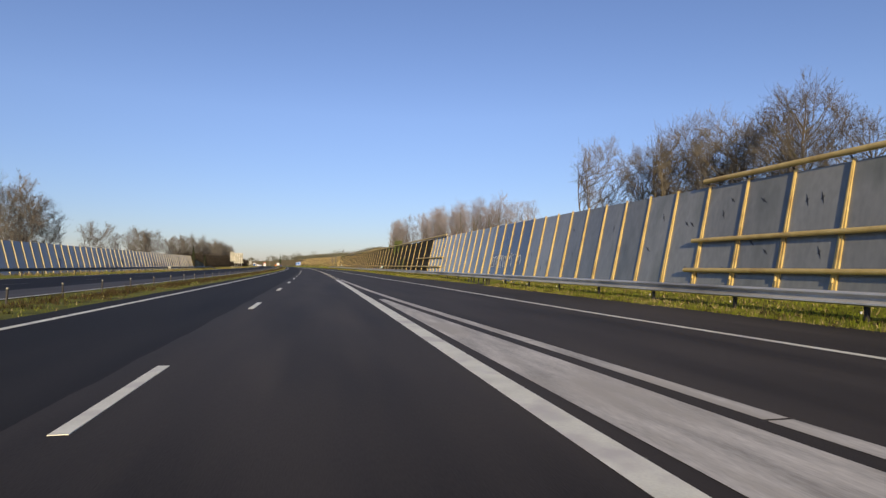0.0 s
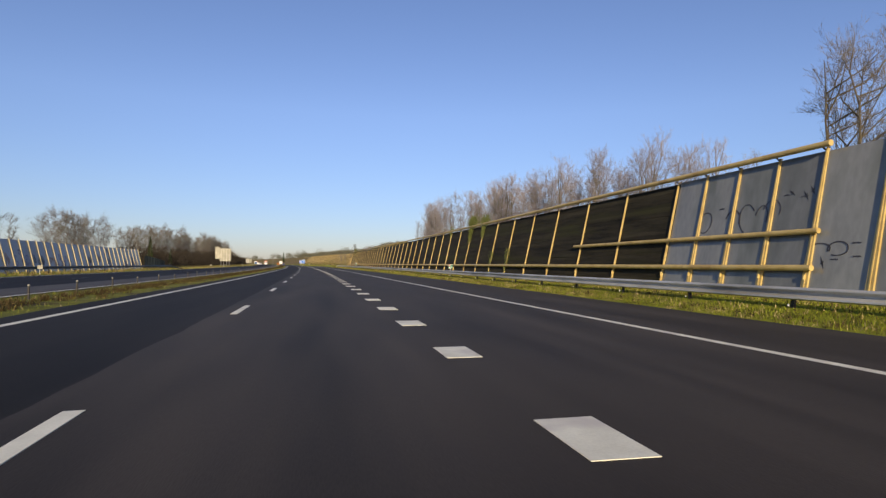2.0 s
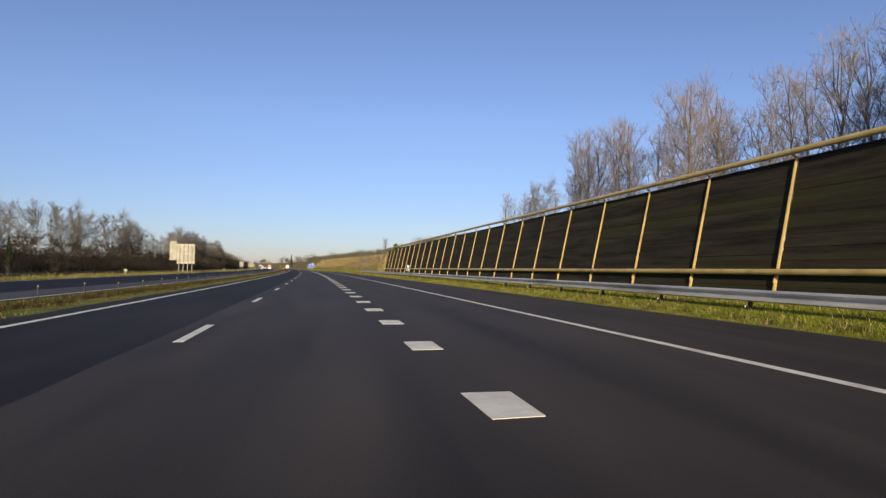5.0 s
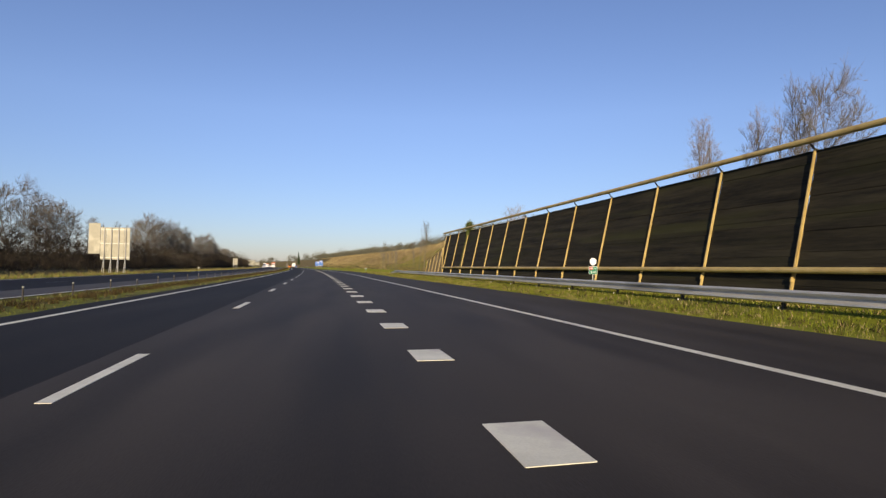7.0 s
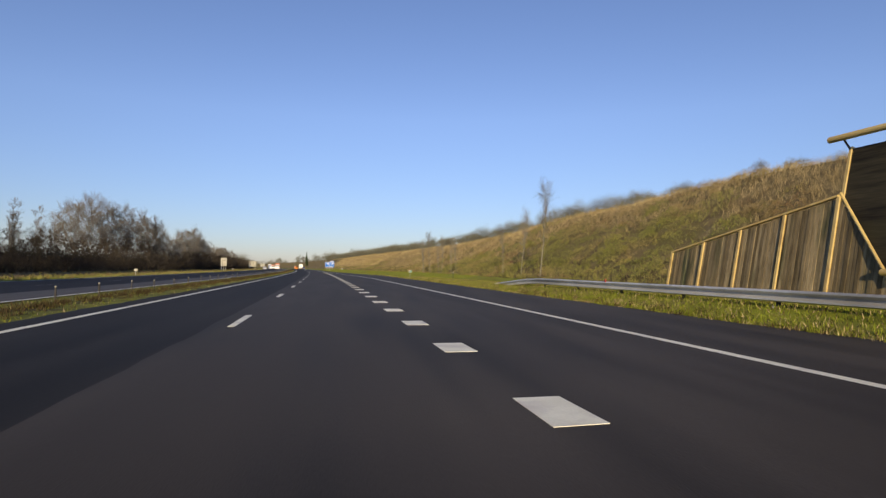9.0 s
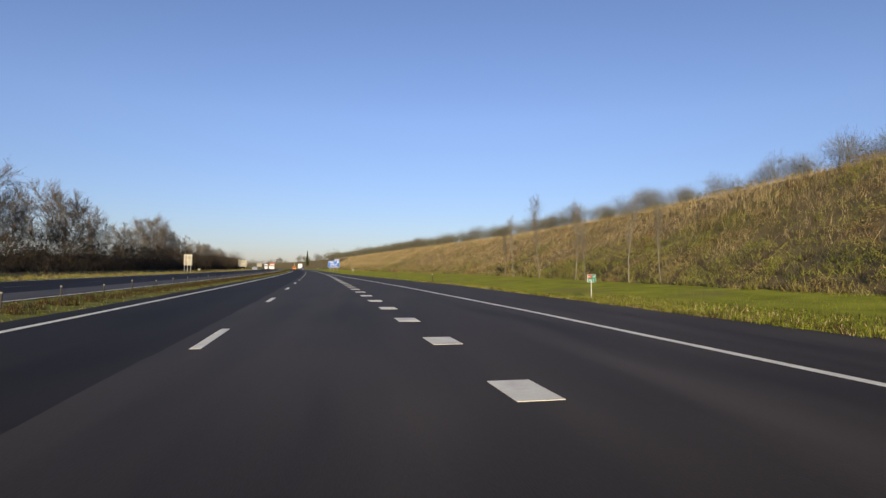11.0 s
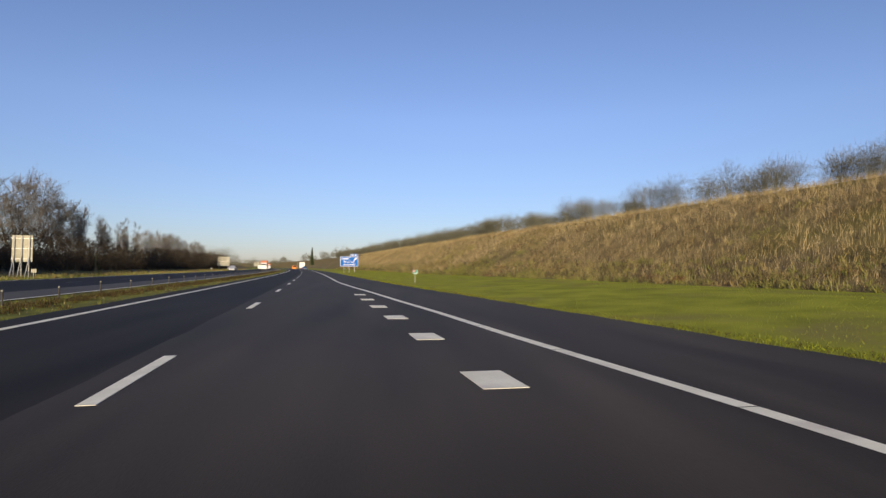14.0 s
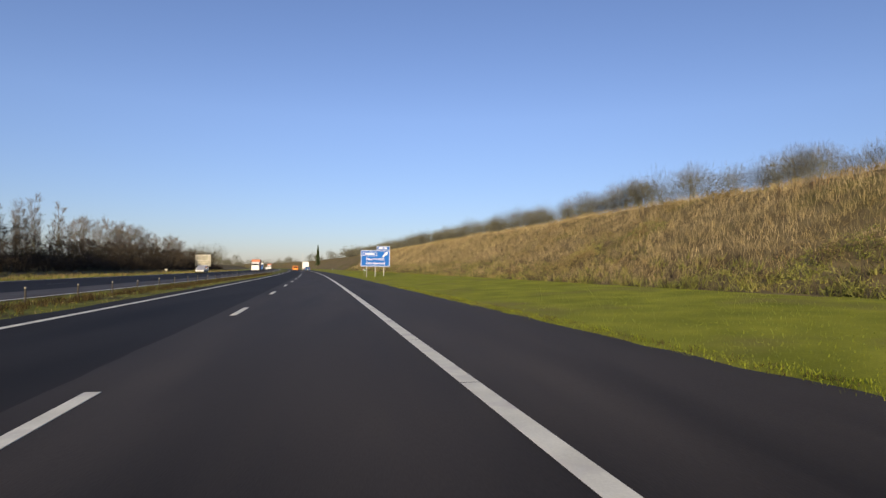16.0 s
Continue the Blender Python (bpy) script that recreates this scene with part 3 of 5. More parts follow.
for k, s in enumerate(DARK_POSTS[:-1]):
    kz = line(TALL_DARK, s)
    tall = Matrix.Diagonal((1, 1, kz, 1))
    put(POST_DARK, "post", dark, leaning(s, FOOT - 0.04) @ tall)
    put(CLAMP, "clamp", dark, leaning(s, FOOT + 0.18, 1, 1.06))
    bracket(s, 4.88 * kz, dark)
    if k < len(DARK_POSTS) - 2:
        nxt = DARK_POSTS[k + 1]
        fit_y = Matrix.Diagonal((1, (nxt - s) / 4.0, kz, 1))
        if 6 <= k < 17:
            pan = put(BACKING, "board_panel", dark, leaning((s + nxt) / 2, FOOT) @ fit_y)
            rb = random.Random(k)
            for j in range(24):
                put(BOARD_ONE, "board", pan, Matrix.Translation((rb.uniform(-0.012, 0.012), 0, 0.2 * j)) @ Matrix.Diagonal((1, 1, rb.uniform(0.985, 1.0), 1)))
        else:
            tagged(put(BOARDS[(k * 3) % 5], "board_panel", dark, leaning((s + nxt) / 2, FOOT) @ fit_y), kind="stuff")
for k in range(4):
    s = grey_post(k)
    bracket(s, 4.62 * line(TALL, s), dark)
    put(CLAMP, "clamp", dark, leaning(s, FOOT + 0.18, 1, 1.06))
bracket(s_end, 5.16, dark)
# the last, short bay is cut off on a slant, with a brace along the cut
y0 = DARK_POSTS[-2] - s_end
cut = [(y0, 0.9), (y0 + 0.2, 0.9), (0.0, 3.65), (0.0, 5.14), (y0, 5.14)]
verts = [(x, y, z) for x in (0.04, 0.10) for y, z in cut]
faces = [(4, 3, 2, 1, 0), (5, 6, 7, 8, 9)] + [(k, (k + 1) % 5, (k + 1) % 5 + 5, k + 5) for k in range(5)]
put(mesh_of("end_panel", verts, faces, BOARD), "end_panel", dark, leaning(s_end, FOOT))
put(finish(rod(bmesh.new(), (-0.12, y0 + 0.1, 0.95), (-0.06, 0.02, 3.72), 0.045), "end_brace", YELLOW), "end_brace", dark, leaning(s_end, FOOT))
put(finish(box_bm(0.0, 0.12, -0.05, 0.05, 0.0, 5.20, bevel=0.01), "end_post", YELLOW), "end_post", dark, leaning(s_end, FOOT))

left = thing("noise_barrier", pose(0, 0, 0), "pale acrylic noise barrier with ochre posts across the motorway", "noise barrier")
for k in range(-30, 50):
    s = 65.2 + 2.0 * k
    if s < 163.5:
        put(POST_LEFT, "post", left, pose(*W(s, -28.2, -0.05), 0, 0, head(s)) @ pose(0, 0, 0, 0, -14.0, 0) @ Matrix.Diagonal((-1, 1, 1, 1)))
        if s < 162:
            put(PANE_LEFT, "pane", left, pose(*W(s + 1, -28.2, -0.05), 0, -14.0, head(s))).visible_shadow = False
rs = random.Random(3)
for k in range(30):
    s = 66.2 + 2.0 * rs.randrange(6, 48)
    scrawl(left, pose(*W(s, -28.2, -0.05), 0, -14.0, head(s)) @ Matrix.Translation((-0.034, 0, 0)), rs.uniform(0.7, 1.5), 1.3, rs.choice((SPRAY_B, SPRAY_B, SPRAY_R, SPRAY_D)), 90 + k, 2, 0.06)
low = thing("fence", pose(0, 0, 0), "low dark weathered board fence beyond the pale barrier", "fence")
for k in range(8):
    s = 165 + 2 * k
    part("panel", box_bm(-0.05, 0.05, -0.97, 0.97, 0, 2.6 - 0.12 * k, bevel=0.01), PLANK, low).matrix_basis = pose(*W(s + 1, -28.4, -0.05), 0, 0, head(s))
    part("post", box_bm(-0.07, 0.07, -0.07, 0.07, 0, 2.7 - 0.12 * k, bevel=0.01), BOARD, low).matrix_basis = pose(*W(s, -28.4, -0.05), 0, 0, head(s))

# ---- plank fence that slopes down after the dark barrier ----
fence = thing("plank_fence", pose(0, 0, 0), "weathered vertical plank fence stepping down to the embankment", "fence")
FENCE_U = 16.2


def fence_top(s):
    return 3.58 - (s - 239.0) * 0.193


for k in range(5):
    s = 239.0 + 1.92 * k
    part("post", box_bm(0.04, 0.10, -0.06, 0.06, 0, fence_top(s) + 0.06, bevel=0.012), YELLOW, fence).matrix_basis = pose(*W(s, FENCE_U, -0.03), 0, 11, head(s))
s = 236.9
rp = random.Random(4)
while s < 246.6:
    h = (fence_top(s) if s > 239.0 else 0.85 + 1.36 * (s - 236.95)) + rp.uniform(-0.03, 0.03)
    part("plank", box_bm(0.0, 0.028, -0.062, 0.062, 0, h, bevel=0.004), PLANK, fence).matrix_basis = pose(*W(s, FENCE_U + 0.10 + rp.uniform(-0.012, 0.012), -0.03), 0, 11, head(s))
    s += 0.132
verts = [W(s, FENCE_U + 0.08 + 0.192 * fence_top(s) + o, fence_top(s) - 0.05 + z) for s in (239.0, 246.7) for o, z in ((-0.06, 0.0), (0.08, 0.0), (0.08, 0.06), (-0.06, 0.06))]
part("cap_rail", mesh_of("cap_rail", verts, [(0, 1, 2, 3), (7, 6, 5, 4), (0, 4, 5, 1), (1, 5, 6, 2), (2, 6, 7, 3), (3, 7, 4, 0)], YELLOW), None, fence)

# ---- guard rails ----
W_FRONT = [(0.0, 0.16), (-0.03, 0.16), (-0.12, 0.125), (-0.125, 0.10), (-0.01, 0.025), (-0.01, -0.02), (-0.12, -0.09), (-0.125, -0.125), (-0.03, -0.16), (0.0, -0.16)]
W_BEAM = W_FRONT + [(a + 0.012, b * 0.97) for a, b in W_FRONT[::-1]]
RAIL_POST = finish(add_box(box_bm(0.02, 0.10, -0.05, 0.05, 0, 0.74, bevel=0.008), -0.02, 0.03, -0.04, 0.04, 0.5, 0.72), "rail_post", STEEL_DARK)
RAIL_CAP = finish(box_bm(-0.03, -0.01, -0.018, 0.018, 0.32, 0.37), "reflector", WHITE)


def guard_rail(s0, s1, u, side, label, material=STEEL, drop=True, caps=True):
    g = thing("guard_rail", pose(0, 0, 0), label, "guard rail")
    z0 = 0.62
    dz = (lambda s: -0.62 * smooth01(s, s1 - 12, s1)) if drop else None
    s = s0
    while s < s1 - 0.1:
        e = min(s1, s + 12)
        part("beam", sweep("beam", [(u + a * side, z0 + b) for a, b in W_BEAM], s, e + 0.05, 2, material, dz=dz), None, g)
        s = e
    n = int((s1 - s0 - (10 if drop else 0)) / 4)
    for k in range(n):
        put(RAIL_POST, "post", g, pose(*W(s0 + 2 + 4 * k, u + 0.03 * side, min(0.0, -0.03 + rise(s0 + 2 + 4 * k, u) * 0)), 0, 0, head(s0) + (0 if side > 0 else 180)))
        if caps:
            put(RAIL_CAP, "reflector", g, pose(*W(s0 + 2 + 4 * k, u - 0.05 * side, -0.03), 0, 0, head(s0)))
    return g


near_rail = guard_rail(-44, 266, 13.75, 1, "galvanised steel guard rail on the grass verge before the barriers")
guard_rail(-40, 176, -24.0, -1, "dark weathered guard rail along the far verge below the pale barrier", STEEL_GRIMY, caps=False)
for s in (37.5, 38.8, 40.0, 41.2, 42.7):
    put(RAIL_POST, "post", near_rail, pose(*W(s, 13.78, -0.03), 0, 0, head(s)))
red = tagged(part("reflector", box_bm(-0.02, 0.02, -0.05, 0.05, 0, 0.14, bevel=0.01), RED, None), "small red reflector on the guard rail", "reflector")
red.matrix_basis = pose(*W(247.0, 13.66, 0.74), 0, 0, head(247))
copy_thing(red, pose(*W(52.5, 13.66, 0.74), 0, 0, head(52)))

# ---- median posts ----
mp = thing("median_post", pose(*W(-20.6, -7.4, -0.03), 0, 0, 0), "dark median post with a white reflective cap in rough grass", "road post", "posts along the median")
part("shaft", box_bm(-0.028, 0.028, -0.025, 0.025, 0, 0.50, bevel=0.010), STEEL_DARK, mp)
part("cap", box_bm(-0.032, 0.032, -0.028, 0.028, 0.50, 0.56, bevel=0.012), SIGN_BACK, mp, "white reflective cap")
rm = random.Random(8)
for k in range(1, 150):
    s = -20.6 + 4.0 * k
    copy_thing(mp, pose(*W(s, -7.4 + rm.uniform(-0.06, 0.06), -0.03 + rm.uniform(-0.08, 0.02)), rm.uniform(-2, 2), rm.uniform(-2, 2), head(s)))

# ---- signs ----


def bars(parent, rows, y, material, name="text_bar"):
    """Rows of (x0, x1, z0, z1) as thin raised bars on a face that looks back along the road."""
    for x0, x1, z0, z1 in rows:
        part(name, box_bm(x0, x1, y - 0.006, y - 0.001, z0, z1), material, parent)


def lettering(parent, txt, x, z, size, y=-0.024):
    cu = bpy.data.curves.new("lettering", "FONT")
    cu.body, cu.size, cu.extrude, cu.align_x = txt, size, 0.002, "CENTER"
    cu.materials.append(SIGN_WHITE)
    to = new("lettering", cu)
    to.parent = parent
    to.matrix_basis = pose(x, y, z, 90, 0, 0)


def hectometre(s, u, km, disc=False):
    z = rise(s, u)
    h = thing("distance_marker", pose(*W(s, u, z), 0, 0, head(s)), "small green and red distance marker on a steel post" if not disc else "green and red distance marker with a white disc above", "road sign", "distance markers")
    part("shaft", rod(bmesh.new(), (0, 0.02, -0.1), (0, 0.02, 1.03 if not disc else 1.4), 0.022), STEEL, h)
    part("plate", box_bm(-0.197, 0.197, -0.02, 0.0, 0.70, 1.03, bevel=0.006), SIGN_GREEN, h, "green plate")
    part("border", box_bm(-0.205, 0.205, -0.016, -0.004, 0.692, 1.038), SIGN_WHITE, h, "white border")
    part("red_field", box_bm(-0.187, -0.012, -0.025, -0.021, 0.875, 1.018), RED, h, "red route field")
    lettering(h, "A32", -0.105, 0.915, 0.10, -0.028)
    lettering(h, "Re", 0.095, 0.915, 0.11)
    lettering(h, km, 0.0, 0.73, 0.16)
    if disc:
        part("disc", rod(bmesh.new(), (0, -0.02, 1.25), (0, 0.0, 1.25), 0.16, n=20), SIGN_WHITE, h, "white disc")
    return h


hectometre(99.5, 14.15, "42.9")
hectometre(196.6, 14.15, "43.0", True)
hectometre(299.0, 13.6, "43.1")
hectometre(397.0, 9.95, "43.2")
hectometre(496.0, 10.4, "43.3")
hectometre(597.0, 10.4, "43.4")
for s, u in ((110, -23.2), (210, -23.2), (310, -23.2), (409.5, -23.0), (509, -23.2)):
    h = thing("distance_marker", pose(*W(s, u, -0.03), 0, 0, head(s)), "pale back of a distance marker on the far verge", "road sign", "far distance markers")
    part("shaft", rod(bmesh.new(), (0, -0.02, 0), (0, -0.02, 0.9), 0.03), STEEL, h)
    part("plate", box_bm(-0.22, 0.22, 0.0, 0.02, 0.55, 0.9, bevel=0.008), SIGN_BACK, h)
def verge_post(s, u, shaft, tip, h, label, cap=0.24):
    g = thing("verge_post", pose(*W(s, u, rise(s, u) - 0.03), 2, 0, head(s)), label, "road post")
    part("shaft", box_bm(-0.033, 0.033, -0.025, 0.025, 0, h - cap + 0.02, bevel=0.015), shaft, g)
    part("cap", box_bm(-0.037, 0.037, -0.03, 0.03, h - cap, h, bevel=0.02), tip, g)


verge_post(327.0, 12.2, STEEL_DARK, WHITE, 0.84, "thin dark marker post with a white top on the verge", 0.09)
verge_post(348.2, 11.9, PLANK, RED, 1.05, "thin grey-brown marker post with a red top on the verge")
for s, u in ((276, 13.9),):
    verge_post(s, u, STEEL_DARK, WHITE, 0.84, "thin dark marker post with a white top on the verge", 0.09)

# blue direction sign
BS = 480.0
bs = thing("direction_sign", pose(*W(BS, 10.4, -0.03), 0, 0, head(BS) - 3), "blue motorway exit sign with white place names on steel legs", "road sign")
part("board", box_bm(-2.05, 2.05, 0.0, 0.05, 1.55, 3.85, bevel=0.02), SIGN_BLUE, bs)
part("border", mesh_of("border", [(x, -0.012, z) for x, z in ((-2.0, 1.6), (2.0, 1.6), (2.0, 3.8), (-2.0, 3.8), (-1.95, 1.65), (1.95, 1.65), (1.95, 3.75), (-1.95, 3.75))],
                          [(0, 1, 5, 4), (1, 2, 6, 5), (2, 3, 7, 6), (3, 0, 4, 7)], SIGN_WHITE), None, bs, "white border line")
part("exit_tab", box_bm(0.15, 2.0, 0.0, 0.05, 3.88, 4.45, bevel=0.02), SIGN_BLUE, bs, "blue exit number tab")
part("tab_border", mesh_of("tab_border", [(x, -0.012, z) for x, z in ((0.18, 3.91), (1.97, 3.91), (1.97, 4.42), (0.18, 4.42), (0.21, 3.94), (1.94, 3.94), (1.94, 4.39), (0.21, 4.39))],
                              [(0, 1, 5, 4), (1, 2, 6, 5), (2, 3, 7, 6), (3, 0, 4, 7)], SIGN_WHITE), None, bs)
bars(bs, ((0.45, 1.05, 4.08, 4.26), (1.25, 1.6, 4.08, 4.26)), -0.008, SIGN_WHITE)
part("name_frame", mesh_of("name_frame", [(x, -0.012, z) for x, z in ((-1.75, 3.05), (0.2, 3.05), (0.2, 3.58), (-1.75, 3.58), (-1.71, 3.09), (0.16, 3.09), (0.16, 3.54), (-1.71, 3.54))],
                              [(0, 1, 5, 4), (1, 2, 6, 5), (2, 3, 7, 6), (3, 0, 4, 7)], SIGN_WHITE), None, bs)
bars(bs, ((-1.45, -0.1, 3.24, 3.39),), -0.008, SIGN_WHITE)
arrow = [(0.95, 2.98), (1.12, 2.86), (1.47, 3.28), (1.60, 3.14), (1.72, 3.62), (1.22, 3.50), (1.35, 3.38)]
part("arrow", mesh_of("arrow", [(x, -0.012, z) for x, z in arrow], [(0, 1, 2, 6), (2, 3, 4), (2, 4, 6), (4, 5, 6)], SIGN_WHITE), None, bs, "white arrow up to the right")
for txt, z in (("Heerenveen", 2.46), ("Oranjewoud", 1.86)):
    cu = bpy.data.curves.new("place_name", "FONT")
    cu.body, cu.size, cu.extrude, cu.align_x, cu.offset = txt, 0.52, 0.003, "CENTER", 0.0
    cu.materials.append(SIGN_WHITE)
    to = new("place_name", cu)
    to.parent = bs
    to.matrix_basis = pose(0, -0.012, z, 90, 0, 0)
for x in (-1.2, 0, 1.2):
    part("leg", rod(bmesh.new(), (x, 0.1, 0), (x, 0.1, 3.7), 0.06), STEEL, bs)


def back_sign(s, u, w, z0, z1, tab=None, legs=3, label="pale metal back of a large road sign on lattice legs"):
    g = thing("road_sign", pose(*W(s, u, rise(s, u)), 0, 0, head(s)), label, "road sign")
    nb = max(2, round(w / 0.75))
    for k in range(nb):
        x0, x1 = -w / 2 + w * k / nb, -w / 2 + w * (k + 1) / nb
        part("panel", box_bm(x0 + 0.012, x1 - 0.012, 0.0, 0.04, z0, z1, bevel=0.008), SIGN_BACK, g)
    for z in (z0 + 0.3, (z0 + z1) / 2, z1 - 0.3):
        part("stiffener", box_bm(-w / 2, w / 2, -0.05, -0.001, z - 0.035, z + 0.035), STEEL, g)
    if tab:
        part("tab_panel", box_bm(*tab[:2], 0.0, 0.04, tab[2], tab[3], bevel=0.008), SIGN_BACK, g)
    for k in range(legs):
        x = -w * 0.36 + w * 0.72 * k / max(1, legs - 1)
        bm = rod(bmesh.new(), (x, -0.10, 0), (x, -0.10, z1 - 0.1), 0.055)
        rod(bm, (x, -0.9, 0), (x, -0.12, z0 + 0.5), 0.04)
        if legs > 2:
            rod(bm, (x, -0.5, z0 * 0.5), (x, -0.1, z0 * 0.3), 0.025)
        part("leg", bm, STEEL, g)
    return g


back_sign(260, -25.2, 3.75, 1.95, 6.45, tab=(-3.35, -1.90, 2.75, 7.0), legs=4)
back_sign(415, -26.4, 1.85, 1.55, 4.2, legs=3)
back_sign(580, -28.6, 4.4, 1.4, 4.9, legs=2)
back_sign(830, -24.0, 4.4, 1.9, 5.0, legs=2)
tw = thing("lamp_mast", pose(*W(860, 10.5, -0.03), 0, 0, head(860)), "slender grey steel mast beside the far road", "mast")
part("pole", rod(bmesh.new(), (0, 0, 0), (0, 0, 12.5), 0.14, 0.07), STEEL, tw)
part("head", box_bm(-0.2, 0.9, -0.12, 0.12, 12.4, 12.6, bevel=0.03), STEEL, tw)

# ---- vehicles ----


def wheel(parent, x, y, r, w):
    p = part("tyre", rod(bmesh.new(), (x - w / 2, y, r), (x + w / 2, y, r), r, n=18), RUBBER, parent)
    q = part("rim", rod(bmesh.new(), (x - w / 2 - 0.012, y, r), (x + w / 2 + 0.012, y, r), r * 0.62, n=14), STEEL, p)
    return p


def shell(sections, bevel=0.05):
    """A body lofted through sections of (y, half width below, half width above, z low, z waist, z top)."""
    bm = bmesh.new()
    rings = []
    for y, wl_, wt, z0, zw, zt in sections:
        rings.append([bm.verts.new((x, y, z)) for x, z in ((-wl_ * 0.94, z0), (-wl_, (z0 + zw) / 2), (-wl_ * 0.98, zw), (-wt, zt), (wt, zt), (wl_ * 0.98, zw), (wl_, (z0 + zw) / 2), (wl_ * 0.94, z0))])
    for a0, b0 in zip(rings, rings[1:]):
        for i in range(8):
            bm.faces.new((a0[i], a0[(i + 1) % 8], b0[(i + 1) % 8], b0[i]))
    bm.faces.new(rings[0][::-1])
    bm.faces.new(rings[-1])
    bmesh.ops.recalc_face_normals(bm, faces=bm.faces)
    return bm


def car(m, paint, label, kind="car", L=4.0, Wd=1.75, H=1.55, van=False, name="car"):
    """Nose towards +y, tail towards the camera."""
    g = thing(name, m, label, kind)
    hw, zw = Wd / 2, H * 0.58
    y0, y1 = -L / 2, L / 2
    if van:
        sec = [(y0, hw, hw * 0.86, 0.38, zw, H * 0.97), (y0 + 0.15, hw, hw * 0.88, 0.28, zw, H), (y1 - 1.5, hw, hw * 0.86, 0.26, zw, H), (y1 - 0.75, hw, hw * 0.84, 0.26, zw, zw + 0.12), (y1 - 0.1, hw * 0.92, hw * 0.75, 0.3, zw * 0.8, zw * 0.9), (y1, hw * 0.85, hw * 0.7, 0.38, zw * 0.6, zw * 0.7)]
    else:
        sec = [(y0, hw * 0.94, hw * 0.86, 0.42, zw * 0.86, zw), (y0 + 0.18, hw, hw * 0.76, 0.26, zw, H * 0.9), (y0 + 0.7, hw, hw * 0.74, 0.24, zw, H), (y0 + L * 0.48, hw, hw * 0.74, 0.24, zw, H * 0.98), (y1 - 1.25, hw, hw * 0.82, 0.24, zw * 0.97, zw + 0.06), (y1 - 0.2, hw * 0.9, hw * 0.74, 0.28, zw * 0.72, zw * 0.82), (y1, hw * 0.82, hw * 0.7, 0.36, zw * 0.55, zw * 0.62)]
    part("body", shell(sec), paint, g)
    t = sec[1][2]
    rear = y0 - 0.012 if van else y0 + 0.05
    part("rear_window", box_bm(-t * 0.86, t * 0.86, rear - 0.0 if van else rear, rear + 0.06, zw + 0.04, H * 0.9, bevel=0.015, tilt=None if van else Matrix.Translation((0, 0.03, 0))), GLASS, g)
    for sx in (-1, 1):
        x = sx * (hw * 0.9)
        part("side_window", box_bm(min(x, x + sx * 0.03), max(x, x + sx * 0.03), y0 + 0.7, y1 - 1.6, zw + 0.05, H * 0.88, bevel=0.01), GLASS, g)
        part("tail_light", box_bm(sx * hw * 0.88 - 0.08, sx * hw * 0.88 + 0.08, y0 - 0.02, y0 + 0.10, zw * 0.85, zw * 1.2, bevel=0.015), CHROME, g)
        part("headlight", box_bm(sx * hw * 0.68 - 0.14, sx * hw * 0.68 + 0.14, y1 - 0.16, y1 + 0.02, zw * 0.52, zw * 0.7, bevel=0.02), CLEAR, g)
        part("mirror", box_bm(sx * hw * 1.07 - 0.09, sx * hw * 1.07 + 0.09, y1 - 1.75, y1 - 1.6, zw, zw + 0.16, bevel=0.02), paint, g)
        for y in (y0 + 0.75, y1 - 0.8):
            wheel(g, sx * (hw - 0.1), y, 0.31, 0.2)
    part("bumper", box_bm(-hw * 0.9, hw * 0.9, y0 - 0.06, y0 + 0.1, 0.34, 0.56, bevel=0.03), RUBBER, g)
    part("plate", box_bm(-0.26, 0.26, y0 - 0.07, y0 - 0.055, 0.62, 0.73), PLATE, g)
    return g


def truck(m, paint, label, cargo):
    g = thing("truck", m, label, "truck")
    part("cargo_box", box_bm(-1.25, 1.25, -4.2, 2.4, 1.0, 3.75, bevel=0.04), cargo, g)
    for sx in (-1, 1):
        part("door", box_bm(min(sx * 0.03, sx * 1.18), max(sx * 0.03, sx * 1.18), -4.24, -4.2, 1.1, 3.6, bevel=0.012), cargo, g)
        part("tail_light", box_bm(sx * 1.0 - 0.16, sx * 1.0 + 0.16, -4.25, -4.1, 0.72, 0.9, bevel=0.02), CHROME, g)
        part("mudguard", box_bm(sx * 0.98 - 0.2, sx * 0.98 + 0.2, -3.9, -3.86, 0.2, 0.9), RUBBER, g)
        for y in (-3.2, 3.0):
            wheel(g, sx * 1.02, y, 0.46, 0.32)
    part("chassis", box_bm(-0.5, 0.5, -4.1, 4.0, 0.62, 0.98, bevel=0.02), STEEL_DARK, g)
    part("cab", shell([(2.5, 1.2, 1.15, 0.5, 1.7, 2.9), (3.3, 1.2, 1.12, 0.45, 1.7, 2.95), (4.15, 1.18, 1.05, 0.45, 1.6, 2.5), (4.35, 1.12, 1.05, 0.5, 1.3, 1.55)]), paint, g)
    part("windscreen", box_bm(-1.0, 1.0, 4.22, 4.28, 1.62, 2.4, bevel=0.02), GLASS, g)
    part("bumper", box_bm(-1.2, 1.2, 4.2, 4.5, 0.4, 0.8, bevel=0.05), paint, g)
    for sx in (-1, 1):
        part("headlight", box_bm(sx * 0.85 - 0.18, sx * 0.85 + 0.18, 4.44, 4.53, 0.82, 1.0, bevel=0.02), CLEAR, g)
    part("underrun_bar", box_bm(-1.15, 1.15, -4.2, -4.1, 0.42, 0.56, bevel=0.02), STEEL_DARK, g)
    return g


def on_road(s, u, back=False):
    return pose(*W(s, u, 0.006), 0, 0, head(s) + (180 if back else 0))


